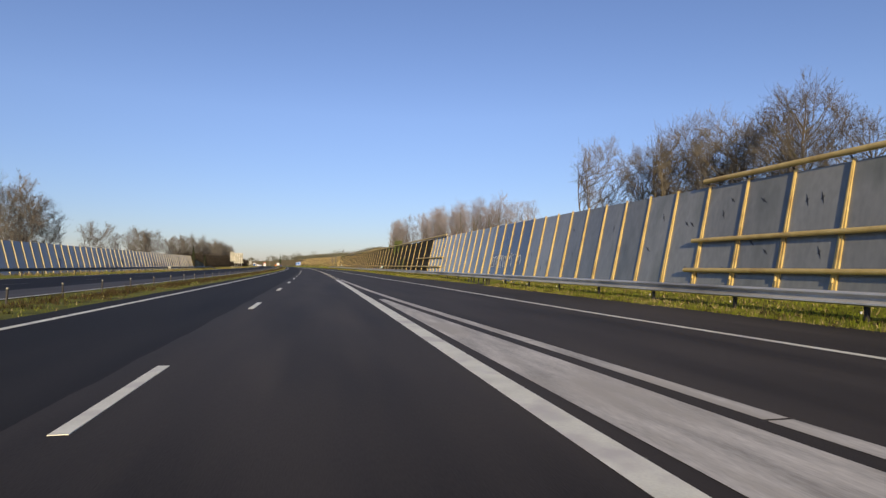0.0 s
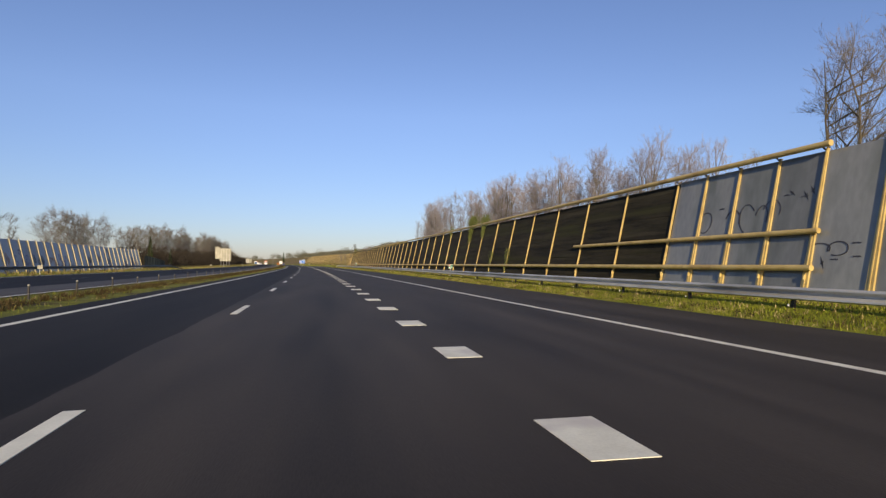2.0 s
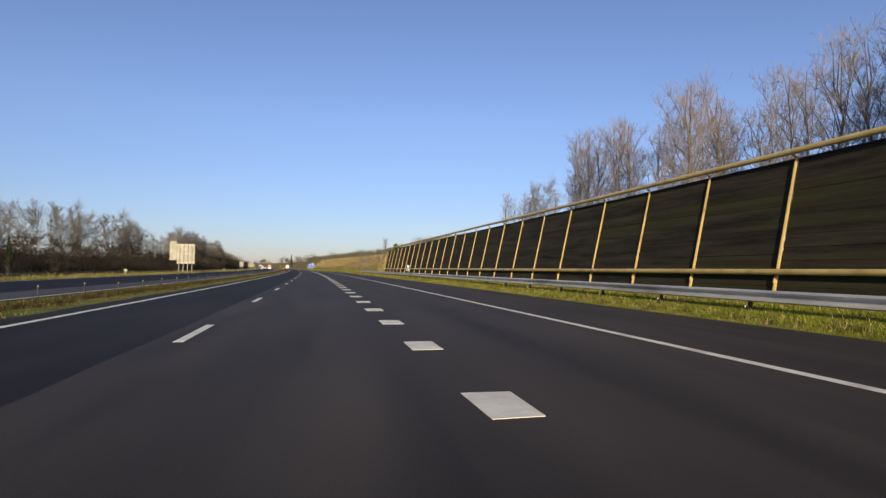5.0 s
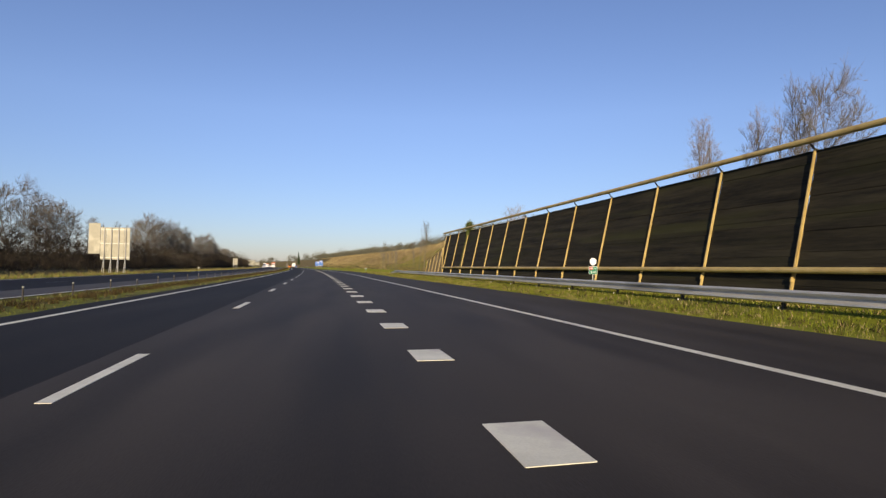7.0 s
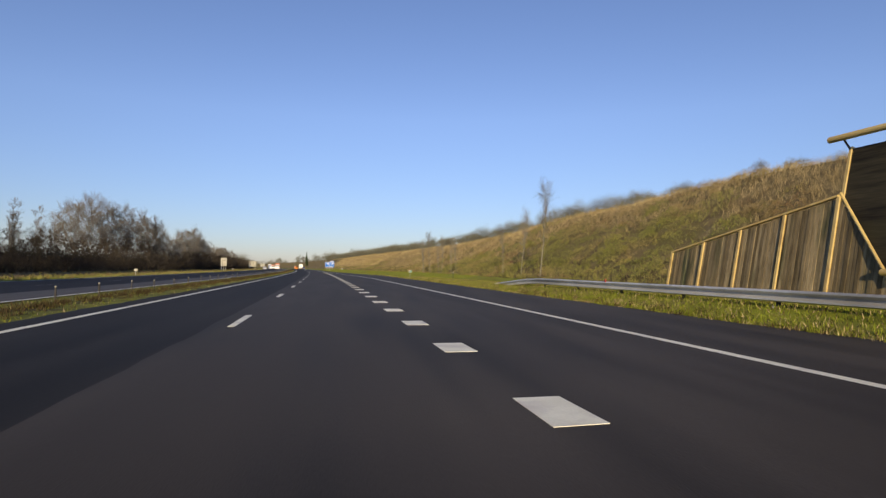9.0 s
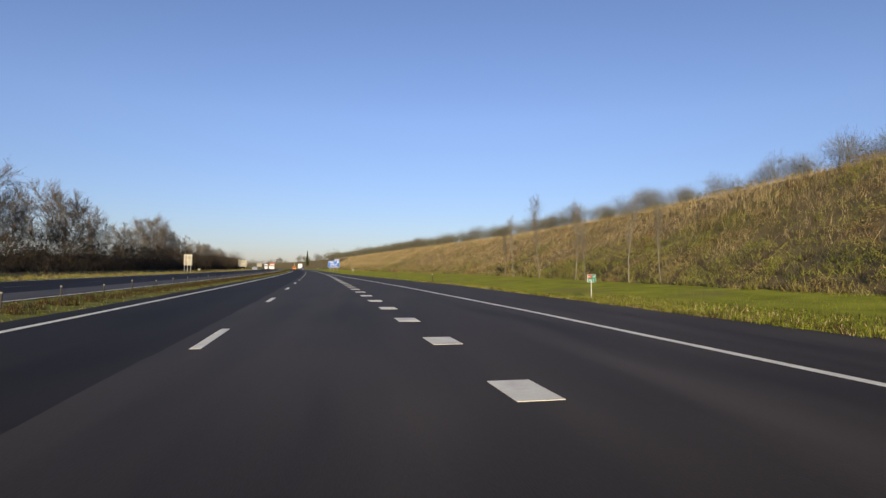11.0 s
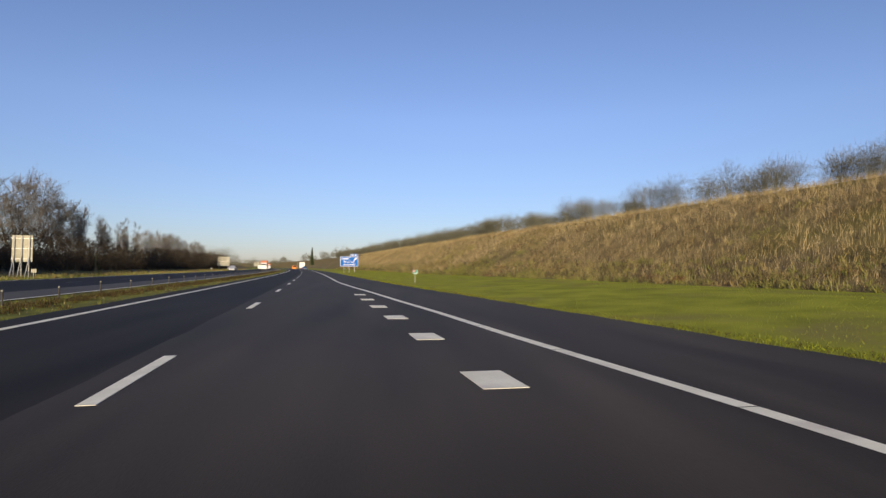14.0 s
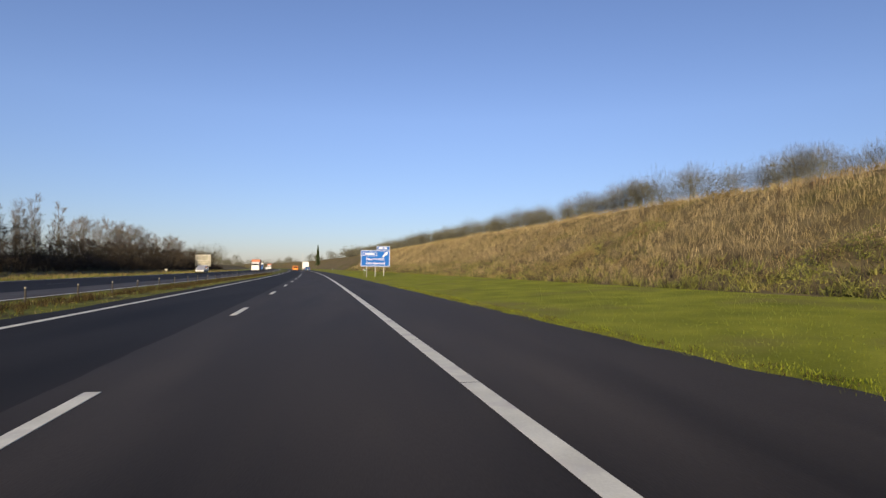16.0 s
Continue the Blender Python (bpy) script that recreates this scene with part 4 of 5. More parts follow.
truck(on_road(640, 2.2), CAR_WHITE, "plain white box truck driving on the motorway", CAR_WHITE)
car(on_road(590, 1.9), CAR_BLUE, "blue hatchback with a yellow plate behind the truck", L=3.9, H=1.6)
car(on_road(612, -2.0), CAR_ORANGE, "bright orange delivery van in the overtaking lane", "van", L=4.6, Wd=1.9, H=1.95, van=True, name="van")
truck(on_road(588, -14.0, True), CAR_WHITE, "white-cabbed truck with a rust-red box coming the other way", CARGO_RED)
car(on_road(520, -19.2, True), CAR_SILVER, "silver estate car coming the other way", L=4.5, Wd=1.8, H=1.55)
car(on_road(655, -18.5, True), CAR_WHITE, "white van coming the other way", "van", L=4.9, Wd=1.95, H=2.1, van=True, name="van")
truck(on_road(735, -19, True), CAR_BLUE, "distant truck with a white box coming the other way", CAR_WHITE)
truck(on_road(790, -15, True), CAR_WHITE, "distant truck with a red box coming the other way", CARGO_RED)
car(on_road(700, -14.9, True), CAR_WHITE, "white car coming the other way", L=4.2)

# ---- trees and shrubs ----


def tube(V, F, pts, radii, n):
    base = len(V)
    m = len(pts)
    for i, p in enumerate(pts):
        d = (pts[min(i + 1, m - 1)] - pts[max(i - 1, 0)]).normalized()
        x = d.orthogonal().normalized()
        y = d.cross(x)
        for k in range(n):
            a0 = 2 * math.pi * k / n
            V.append(p + (x * math.cos(a0) + y * math.sin(a0)) * radii[i])
    for i in range(m - 1):
        for k in range(n):
            p0, q0 = base + i * n + k, base + i * n + (k + 1) % n
            F.append((p0, q0, q0 + n, p0 + n))


def spike(V, F, p, q, r):
    d = (q - p).normalized()
    x = d.orthogonal().normalized() * r
    y = d.cross(x)
    b = len(V)
    if r < 0.2:
        x = x * math.cos(b) + y * math.sin(b)
        V.extend((p + x * 1.2, p - x * 1.2, q))
        F.append((b, b + 1, b + 2))
        return
    V.extend((p + x, p - x * 0.5 + y * 0.87, p - x * 0.5 - y * 0.87, q))
    F.extend(((b, b + 1, b + 3), (b + 1, b + 2, b + 3), (b + 2, b, b + 3)))


def grow(seed, H=12.0, clear=0.25, limbs=13, spread=0.42, up=0.5, sub=6, twigs=5, fine=3, r0=None, fork=False, tw=0.016):
    """A bare tree: a wavering tapered trunk, limbs, branches and fine twigs."""
    r = random.Random(seed)
    tv, tf, cv, cf = [], [], [], []
    rv = lambda k: Vector((r.uniform(-k, k), r.uniform(-k, k), r.uniform(-k, k)))
    r0 = r0 or H * 0.014

    def run(p, d, length, steps, wob, rise_):
        pts = [p]
        for i in range(steps):
            d = (d + rv(wob) + Vector((0, 0, rise_))).normalized()
            p = p + d * (length / steps)
            pts.append(p)
        return pts

    stems = [run(Vector((0, 0, -0.2)), Vector((r.uniform(-0.1, 0.1), r.uniform(-0.1, 0.1), 1)), H * 0.92, 9, 0.09, 0.12)]
    if fork:
        for k in range(fork):
            a0 = r.uniform(0, 6.28)
            stems.append(run(Vector((0.15 * math.cos(a0), 0.15 * math.sin(a0), -0.1)), Vector((0.35 * math.cos(a0), 0.35 * math.sin(a0), 1)), H * r.uniform(0.6, 0.9), 8, 0.12, 0.15))
    for st in stems:
        n = len(st)
        tube(tv, tf, st, [r0 * (1 - 0.9 * i / (n - 1)) + 0.012 for i in range(n)], 6)
        for j in range(limbs):
            t = clear + (1 - clear) * (j + r.random()) / limbs
            x = t * (n - 1)
            i = min(n - 2, int(x))
            p = st[i].lerp(st[i + 1], x - i)
            a0 = j * 2.4 + r.uniform(-0.5, 0.5)
            shape = math.sin(math.pi * min(1, 0.18 + 0.82 * (1 - (t - clear) / (1 - clear)) ** 0.8)) * 0.75 + 0.25
            ln = H * spread * shape * r.uniform(0.75, 1.15)
            d = Vector((math.cos(a0), math.sin(a0), up * r.uniform(0.6, 1.4)))
            lp = run(p, d.normalized(), ln, 5, 0.16, 0.13)
            tube(tv, tf, lp, [max(0.012, r0 * 0.20 * (1 - 0.85 * q / 5) * (1 - 0.5 * t)) for q in range(6)], 3)
            for b in range(sub):
                y = 0.25 + 0.75 * (b + r.random()) / sub
                q = min(4, int(y * 5))
                bp = lp[q].lerp(lp[q + 1], y * 5 - q)
                bd = ((lp[q + 1] - lp[q]).normalized() + rv(0.9) + Vector((0, 0, 0.25))).normalized()
                bl = ln * 0.5 * (1.15 - 0.5 * y)
                bb = run(bp, bd, bl, 2, 0.25, 0.15)
                spike(cv, cf, bb[0], bb[1], 1.5 * tw)
                spike(cv, cf, bb[0].lerp(bb[1], 0.7), bb[2], 1.2 * tw)
                for g in range(twigs):
                    z = 0.2 + 0.8 * (g + r.random()) / twigs
                    h = min(1, int(z * 2))
                    gp = bb[h].lerp(bb[h + 1], z * 2 - h)
                    gd = ((bb[h + 1] - bb[h]).normalized() + rv(0.9) + Vector((0, 0, 0.2))).normalized()
                    gl = bl * r.uniform(0.35, 0.65)
                    gq = gp + gd * gl
                    spike(cv, cf, gp, gq, tw)
                    for e in range(fine):
                        ep = gp.lerp(gq, r.uniform(0.2, 0.9))
                        spike(cv, cf, ep, ep + (gd + rv(0.8)).normalized() * gl * r.uniform(0.35, 0.6), tw * 0.7)
    return tv, tf, cv, cf


def lobed(seed, H=12.0, clear=0.3, width=0.32, lobes=18, branches=14, twigs=7, fine=3, lobe=0.17, up=0.35, tw=0.01, r0=None, stems=1, tip=0.9):
    """A bare tree whose limbs end in round sprays of branches and fine twigs, which together make a lumpy dome."""
    r = random.Random(seed)
    tv, tf, cv, cf = [], [], [], []
    rv = lambda k: Vector((r.gauss(0, k), r.gauss(0, k), r.gauss(0, k)))
    r0 = r0 or H * 0.013
    trunks = []
    for k in range(stems):
        a0 = r.uniform(0, 6.28)
        lean = Vector((math.cos(a0), math.sin(a0), 0)) * (0.05 if stems == 1 else 0.22) * H
        top = Vector((0, 0, H * tip * r.uniform(0.85, 1))) + lean
        pts = [Vector((0, 0, -0.25)).lerp(top, q / 7) + (rv(0.008 * H) if 0 < q < 7 else Vector()) + lean * 0.35 * math.sin(math.pi * q / 7) for q in range(8)]
        tube(tv, tf, pts, [r0 * (1 - 0.88 * q / 7) / stems ** 0.4 for q in range(8)], 6)
        trunks.append(pts)
    for j in range(lobes):
        t = (j + 0.5) / lobes
        zc = H * (clear + (tip - clear) * t)
        around = math.sin(math.pi * (0.12 + 0.80 * (1 - t) ** 0.85)) ** 0.7
        a0 = j * 2.4 + r.uniform(-0.35, 0.35)
        reach = H * width * around * r.uniform(0.55, 1.0)
        c = Vector((math.cos(a0) * reach, math.sin(a0) * reach, zc + H * r.uniform(-0.03, 0.03)))
        pts = trunks[j % stems]
        f = max(0.12, min(0.95, t * 0.75 + clear * 0.25)) * 7
        q0 = min(6, int(f))
        p = pts[q0].lerp(pts[q0 + 1], f - q0)
        p.z = min(p.z, c.z - 0.04 * H)
        mid = p.lerp(c, 0.5) + Vector((0, 0, -0.02 * H)) + rv(0.012 * H)
        tube(tv, tf, [p, mid, c], [r0 * 0.30, r0 * 0.20, r0 * 0.10], 4)
        rad = H * lobe * r.uniform(0.75, 1.2)
        for b in range(branches):
            d = (rv(0.7) + (c - mid).normalized() * 0.5 + Vector((0, 0, up))).normalized()
            st = mid.lerp(c, r.uniform(0.55, 1.0))
            en = st + d * rad * r.uniform(0.7, 1.1)
            spike(cv, cf, st, en, tw * 2.0)
            for g in range(twigs):
                gp = st.lerp(en, 0.2 + 0.8 * (g + r.random()) / twigs)
                gd = (d + rv(0.6) + Vector((0, 0, up))).normalized()
                gl = rad * r.uniform(0.3, 0.55)
                spike(cv, cf, gp, gp + gd * gl, tw * 1.2)
                for e in range(fine):
                    ep = gp + gd * gl * r.uniform(0.15, 0.95)
                    spike(cv, cf, ep, ep + (gd + rv(0.5) + Vector((0, 0, up))).normalized() * gl * r.uniform(0.4, 0.7), tw * 0.8)
    return tv, tf, cv, cf


def tree_kind(seed, bark=BARK, twig=TWIG, form=None, **k):
    tv, tf, cv, cf = (form or lobed)(seed, **k)
    return mesh_of("trunk", tv, tf, bark, smooth=True), mesh_of("crown", cv, cf, twig)


def plant(kind, s, u, size=1.0, turn=0.0, name="tree", label="", category="tree", group="", squash=1.0, z=None):
    g = thing(name, pose(*W(s, u, (rise(s, u) if z is None else z) - 0.05), 0, 0, turn) @ Matrix.Diagonal((size * squash, size * squash, size, 1)), label, category, group)
    put(kind[0], "trunk", g, Matrix())
    put(kind[1], "crown", g, Matrix())
    return g


BROAD = [tree_kind(i, H=12, clear=0.46, width=0.25, lobes=36, branches=11, twigs=8, fine=5, lobe=0.105, tw=0.0062, r0=0.17, stems=1 + i % 2) for i in (1, 2, 3)]
ROUND = [tree_kind(i, H=12, clear=0.16, width=0.33, lobes=32, branches=13, twigs=8, fine=3, lobe=0.16, tw=0.0115, up=0.55, r0=0.14, stems=3) for i in (4, 5)]
ALDER = [tree_kind(i, twig=TWIG_RED, H=12, clear=0.22, width=0.11, lobes=24, branches=9, twigs=7, fine=3, lobe=0.10, up=0.6, tw=0.0065, r0=0.12, tip=0.94) for i in (6, 7, 8)]
THIN = [tree_kind(i, bark=BARK_PALE, form=grow, H=10, clear=0.36, limbs=26, spread=0.24, up=3.2, sub=6, twigs=5, fine=3, r0=0.085, tw=0.008) for i in (9, 10)]
POLE = [tree_kind(i, H=12, clear=0.22, width=0.09, lobes=16, branches=9, twigs=6, fine=3, lobe=0.10, up=0.7, tw=0.011, r0=0.10, tip=0.95) for i in (25, 26)]
BUSH = [tree_kind(i, bark=SHRUB, twig=SHRUB, H=4, clear=0.10, width=0.50, lobes=11, branches=8, twigs=7, fine=2, lobe=0.30, tw=0.010, r0=0.04, stems=3) for i in (15, 16, 17)]
rt = random.Random(21)
OAK = "bare grey-brown broadleaf tree rising behind the noise barrier"
for s, u, h in ((91.5, 54, 24.2), (82.5, 57, 19.5), (77, 54, 20.8), (73, 57, 20.5), (69, 54, 22.3), (65.5, 57, 20.5), (62.5, 54, 21.5), (58, 57, 20.5), (54, 56, 20), (49.5, 54, 21.8), (44, 55, 17), (38, 58, 15), (28, 56, 15), (18, 58, 15)):
    plant(rt.choice(BROAD), s, u, h / 11.6, rt.uniform(0, 360), label=OAK, group="trees behind the barrier", squash=rt.uniform(0.78, 0.98))
for k in range(60):
    s = 92 + 2.3 * k + rt.uniform(-1, 1)
    if s < 173 or 207 < s < 221:
        u = 36 + rt.uniform(-2.5, 4)
        top = line([(92, 13), (100, 15), (112, 16), (125, 15.5), (150, 17.5), (170, 18.5), (190, 16), (205, 14), (215, 14.5), (221, 14)], s) * rt.uniform(0.82, 1.06)
        plant(rt.choice(ALDER), s, u, (top - rise(s, u)) / 12, rt.uniform(0, 360), label="slender bare alder with reddish twigs behind the barrier", group="alders behind the barrier")
for k in range(6):
    s = 112 + 9 * k + rt.uniform(-3, 3)
    plant(rt.choice(ALDER), s, 46 + rt.uniform(-3, 3), rt.uniform(1.1, 1.35), rt.uniform(0, 360), label="slender bare alder with reddish twigs behind the barrier", group="alders behind the barrier")
for k in range(18):
    s = 118 + 3.7 * k + rt.uniform(-1, 1)
    u = line([(118, 41), (155, 38), (165, 31), (183, 30)], s) + rt.uniform(-1.5, 1.5)
    top = line([(118, 17), (135, 17.5), (155, 18.5), (165, 15.8), (183, 14)], s) * rt.uniform(0.82, 1.04)
    plant(rt.choice(ALDER), s, u, (top - rise(s, u)) / 12, rt.uniform(0, 360), label="slender bare alder with reddish twigs behind the barrier", group="alders behind the barrier")
for k in range(9):
    s = 160 + 2.7 * k + rt.uniform(-1, 1)
    plant(rt.choice(ALDER), s, 29.5 + rt.uniform(-1.5, 2), line([(160, 1.3), (184, 1.12)], s) * rt.uniform(0.85, 1.02), rt.uniform(0, 360), label="slender bare alder with reddish twigs behind the barrier", group="alders behind the barrier")
plant(ROUND[0], 207, 38, (15.6 - rise(207, 38)) / 12, 40, label="dense brownish bare tree behind the barrier", squash=0.8)
plant(ALDER[1], 224.5, 20.8, 6.9 / 12.4, 30, "shrub", "reddish leafless shrub just behind the barrier", "shrub", squash=1.5)
for k in range(4):
    plant(rt.choice(BUSH), 206 + 4 * k, 25 + rt.uniform(-2, 3), rt.uniform(0.45, 0.6), rt.uniform(0, 360), "shrub", "leafless brown shrub on the embankment", "shrub", "embankment shrubs")
# young trees on the verge
for s, u, h in ((273.3, 21.5, 8.3), (279, 21.8, 6.5), (284, 21.5, 5.5), (306, 21.8, 4.6), (309.6, 21.9, 5.5), (313.5, 20.8, 4.2), (318, 22.2, 6.0), (323.5, 21.4, 7.0), (331.6, 21.9, 5.9), (336, 22.5, 5.0)):
    plant(rt.choice(THIN), s, u, h / 10, rt.uniform(0, 360), label="young bare tree with a pale slim trunk on the verge", group="young verge trees")
# left side
for s, h, kind in ((100, 15.2, 0), (104, 13.5, 0), (108, 12.3, 0), (118, 9, 2), (136.5, 10.1, 1), (150, 8.5, 2), (165, 10.7, 1), (176, 11.2, 0), (191, 11.4, 1), (206, 10, 0), (219, 11, 0), (232, 12, 0), (239, 12.6, 2), (247, 13.3, 0), (258, 12.5, 0),
                   (272.5, 14, 1), (283, 12.4, 0), (292.5, 12.9, 0), (305, 11, 2), (318, 10.5, 2), (331.5, 11.2, 2), (347, 14, 1), (359, 16.2, 1), (366, 15.2, 1), (376, 12, 0), (386, 15.7, 0), (391, 14.6, 0), (404, 14, 1), (414, 12, 0), (425, 11.5, 0), (435, 10.7, 0),
                   (442, 11.2, 2), (452.5, 15.5, 1), (459, 15.8, 1), (466, 13, 1), (475, 13.5, 0), (480, 11, 2), (486.6, 12.3, 2), (495, 11.8, 2), (504, 12, 2), (511, 13.5, 2), (520, 13, 2), (533, 11.5, 1), (545, 12, 0), (556, 11, 0), (566, 12, 1), (575, 12.4, 1), (590, 11, 0), (603, 11.5, 0), (617, 11.6, 1)):
    u = -44 + rt.uniform(-1.5, 1.5)
    plant(rt.choice((ROUND, ROUND, POLE)[kind]), s, u, (h - rise(s, u)) / 12, rt.uniform(0, 360), squash=(1.0, 1.18, 1.0)[kind],
          label=("bare broad tree on the far side of the motorway", "dense rounded bare tree on the far side of the motorway", "thin upright bare tree above the hedge")[kind], group="far side trees")
for k in range(34):
    s = rt.choice((286, 470)) + rt.uniform(0, 56)
    plant(rt.choice(POLE), s, -43 + rt.uniform(-3, 3), rt.uniform(0.5, 0.75), rt.uniform(0, 360), label="thin upright bare tree above the hedge", group="far side trees")
for k in range(124):
    s = 172 + 3.6 * k + rt.uniform(-1.2, 1.2)
    row = k % 2
    u = (-33.0 if row else -38.0) + rt.uniform(-1.4, 1.4)
    hgt = line([(172, 0.75), (230, 0.9), (300, 1.0), (430, 1.05), (520, 1.1), (720, 1.5)], s) * rt.uniform(0.75, 1.15)
    plant(rt.choice(BUSH), s, u, hgt, rt.uniform(0, 360), "shrub", "dark leafless shrub in the hedge beyond the far road", "shrub", "far hedge", squash=1.5)
for k in range(26):
    s = 176 + 7 * k
    plant(rt.choice(BUSH), s, -30.5 + rt.uniform(-0.6, 1), rt.uniform(0.3, 0.55), rt.uniform(0, 360), "shrub", "low brown shrub at the hedge foot", "shrub", "far hedge", squash=1.3)
# distance
spots = []
for k in range(150):
    s = rt.uniform(600, 1500)
    u = rt.uniform(-130, -40) if k % 2 else rt.uniform(45, 150)
    spots.append((s, u, rt.uniform(8, 13), rise(s, u)))
for k in range(110):
    s = 1250 + rt.uniform(0, 250)
    spots.append((s, -180 + 3.6 * k + rt.uniform(-2, 2), rt.uniform(11, 18), -0.1))
crest = []
for k in range(700):
    s = 252 + 0.8 * k + rt.uniform(-1.5, 1.5)
    u = line(TOE, s) + 16.5 + 8 * rt.random()
    clump = 0.5 + 0.5 * noise.noise((s * 0.11, 3.0, 0)) + 0.35 * noise.noise((s * 0.31, 9.0, 0))
    h = (2.4 + 2.8 * max(0.0, clump) * rt.uniform(0.7, 1.1)) * line([(252, 0.25), (270, 0.45), (290, 0.8), (330, 0.9), (430, 0.95), (520, 1.15), (800, 1.4)], s)
    crest.append((s, u, h, rise(s, u) - 0.1))


def domes(name, spots, per, material, label, thick=(0.010, 0.020), category="scrub"):
    """Small bare trees and bushes: each a rounded, uneven crown of fine twigs on a few thin stems."""
    g = np.random.default_rng(41)
    out = []
    for s, u, h, z in spots:
        d = g.normal(0, 1, (per, 3))
        d /= np.linalg.norm(d, axis=1)[:, None]
        rad = g.random(per)[:, None] ** 0.5
        wide = h * g.uniform(0.36, 0.52)
        mid = g.uniform(0.48, 0.58)
        lump = 1 + 0.18 * np.sin(4 * d[:, :1] + 5 * d[:, 1:2] + g.uniform(0, 6)) + 0.12 * np.sin(7 * d[:, 2:3])
        base = np.array(W(s, u, z))
        c = base + np.array([0, 0, h * mid]) + d * rad * lump * np.array([wide, wide, h * 0.42])
        way = d * 0.7 + g.normal(0, 0.4, (per, 3)) + np.array([0, 0, 0.55])
        way /= np.linalg.norm(way, axis=1)[:, None]
        side = np.cross(way, g.normal(0, 1, (per, 3)))
        side *= (g.uniform(*thick, per) / np.linalg.norm(side, axis=1))[:, None]
        tip = c + way * (h * g.uniform(0.09, 0.21, per))[:, None]
        out.append(np.stack([c - side, c + side, tip], 1).reshape(-1, 3))
        for q in range(3):
            lean_ = np.append(g.normal(0, 0.12, 2) * h, h * g.uniform(0.6, 0.85))
            w = np.array([0.035, 0.02 * (q - 1), 0])
            out.append(np.stack([base - w, base + w, base + lean_]))
        for q in range(0, 26):
            low = base + np.append(g.normal(0, 0.02, 2) * h, h * g.uniform(0.08, 0.45))
            w = np.array([0.012, 0.008 * (q % 3 - 1), 0])
            out.append(np.stack([low - w, low + w, c[q] + way[q] * 0.1 * h]))
    v = np.concatenate(out)
    me = bpy.data.meshes.new(name)
    me.vertices.add(len(v))
    me.vertices.foreach_set("co", v.ravel())
    me.loops.add(len(v))
    me.loops.foreach_set("vertex_index", np.arange(len(v), dtype=np.int32))
    me.polygons.add(len(v) // 3)
    me.polygons.foreach_set("loop_start", np.arange(0, len(v), 3, dtype=np.int32))
    me.update(calc_edges=True)
    me.materials.append(material)
    return tagged(new(name, me), label, category, kind="stuff")


domes("crest_scrub", crest, 1000, CREST, "grey-brown bare scrub and small trees along the bank crest", (0.005, 0.010))
domes("roadside_woods", [q for q in spots if q[0] < 850], 520, CREST, "bare trees and scrub beside the far road", (0.03, 0.06), "woods")
domes("distant_woods", [q for q in spots if q[0] >= 850], 380, CREST, "distant bare winter woods closing the view", (0.07, 0.13), "woods")


def conifer(s, u, H, label="tall dark conifer in the distance beside the road"):
    r = random.Random(5)
    V, F = [], []
    for i in range(900):
        t = r.random() ** 0.7
        z = H * (0.18 + 0.82 * t)
        reach = H * (0.13 * (1 - t) + 0.02)
        a0 = r.uniform(0, 6.28)
        p = Vector((0, 0, z))
        q = p + Vector((math.cos(a0) * reach, math.sin(a0) * reach, -0.1 * reach)) * r.uniform(0.6, 1.1)
        spike(V, F, p, q, 0.201 if H > 10 else 0.08)
    g = thing("conifer", pose(*W(s, u, rise(s, u))), label, "tree")
    part("trunk", rod(bmesh.new(), (0, 0, -0.2), (0, 0, H * 0.95), 0.25, 0.05), BARK, g)
    part("crown", mesh_of("crown", V, F, FIR), None, g)


conifer(750, 13.6, 15)
conifer(182, -31.5, 6.5, "small dark green fir in the scrub beyond the far road")
conifer(447, -30.5, 3.0, "dark evergreen bush at the foot of the far hedge")
conifer(194, -30.0, 4.2, "small dark green fir in the scrub beyond the far road")

# ---- ivy on the barrier ----


def ivy(s, u, z0, z1, wide, n, seed):
    r = random.Random(seed)
    V, F = [], []
    for i in range(n):
        t = r.random() ** 0.6
        z = z0 + (z1 - z0) * t
        k = wide * (0.25 + 0.75 * smooth01(t, 0.45, 0.85))
        c = Vector((r.gauss(-0.08, 0.20 * k + 0.03) + 0.222 * z, r.gauss(0, 0.5 * k), z + r.gauss(0, 0.18)))
        nrm = Vector((r.uniform(-1, 0.2), r.uniform(-1, 0.6), r.uniform(-0.2, 1))).normalized()
        x = nrm.orthogonal().normalized()
        x = Matrix.Rotation(r.uniform(0, 6.28), 3, nrm) @ x
        y = nrm.cross(x)
        l = r.uniform(0.022, 0.042)
        b = len(V)
        V.extend((c - x * l, c + y * l * 0.8 + nrm * 0.01, c + x * l * 1.2, c - y * l * 0.8 + nrm * 0.01, c - nrm * 0.012))
        F.extend(((b, b + 1, b + 4), (b + 1, b + 2, b + 4), (b + 2, b + 3, b + 4), (b + 3, b, b + 4)))
    g = thing("ivy", pose(*W(s, FOOT, 0), 0, 0, head(s)), "green ivy climbing over a barrier post and rail", "ivy")
    part("leaves", mesh_of("leaves", V, F, IVY), None, g)
    part("stem", rod(bmesh.new(), (-0.08, 0, 0), (0.222 * z1 - 0.08, 0.02, z1), 0.025), BARK, g)


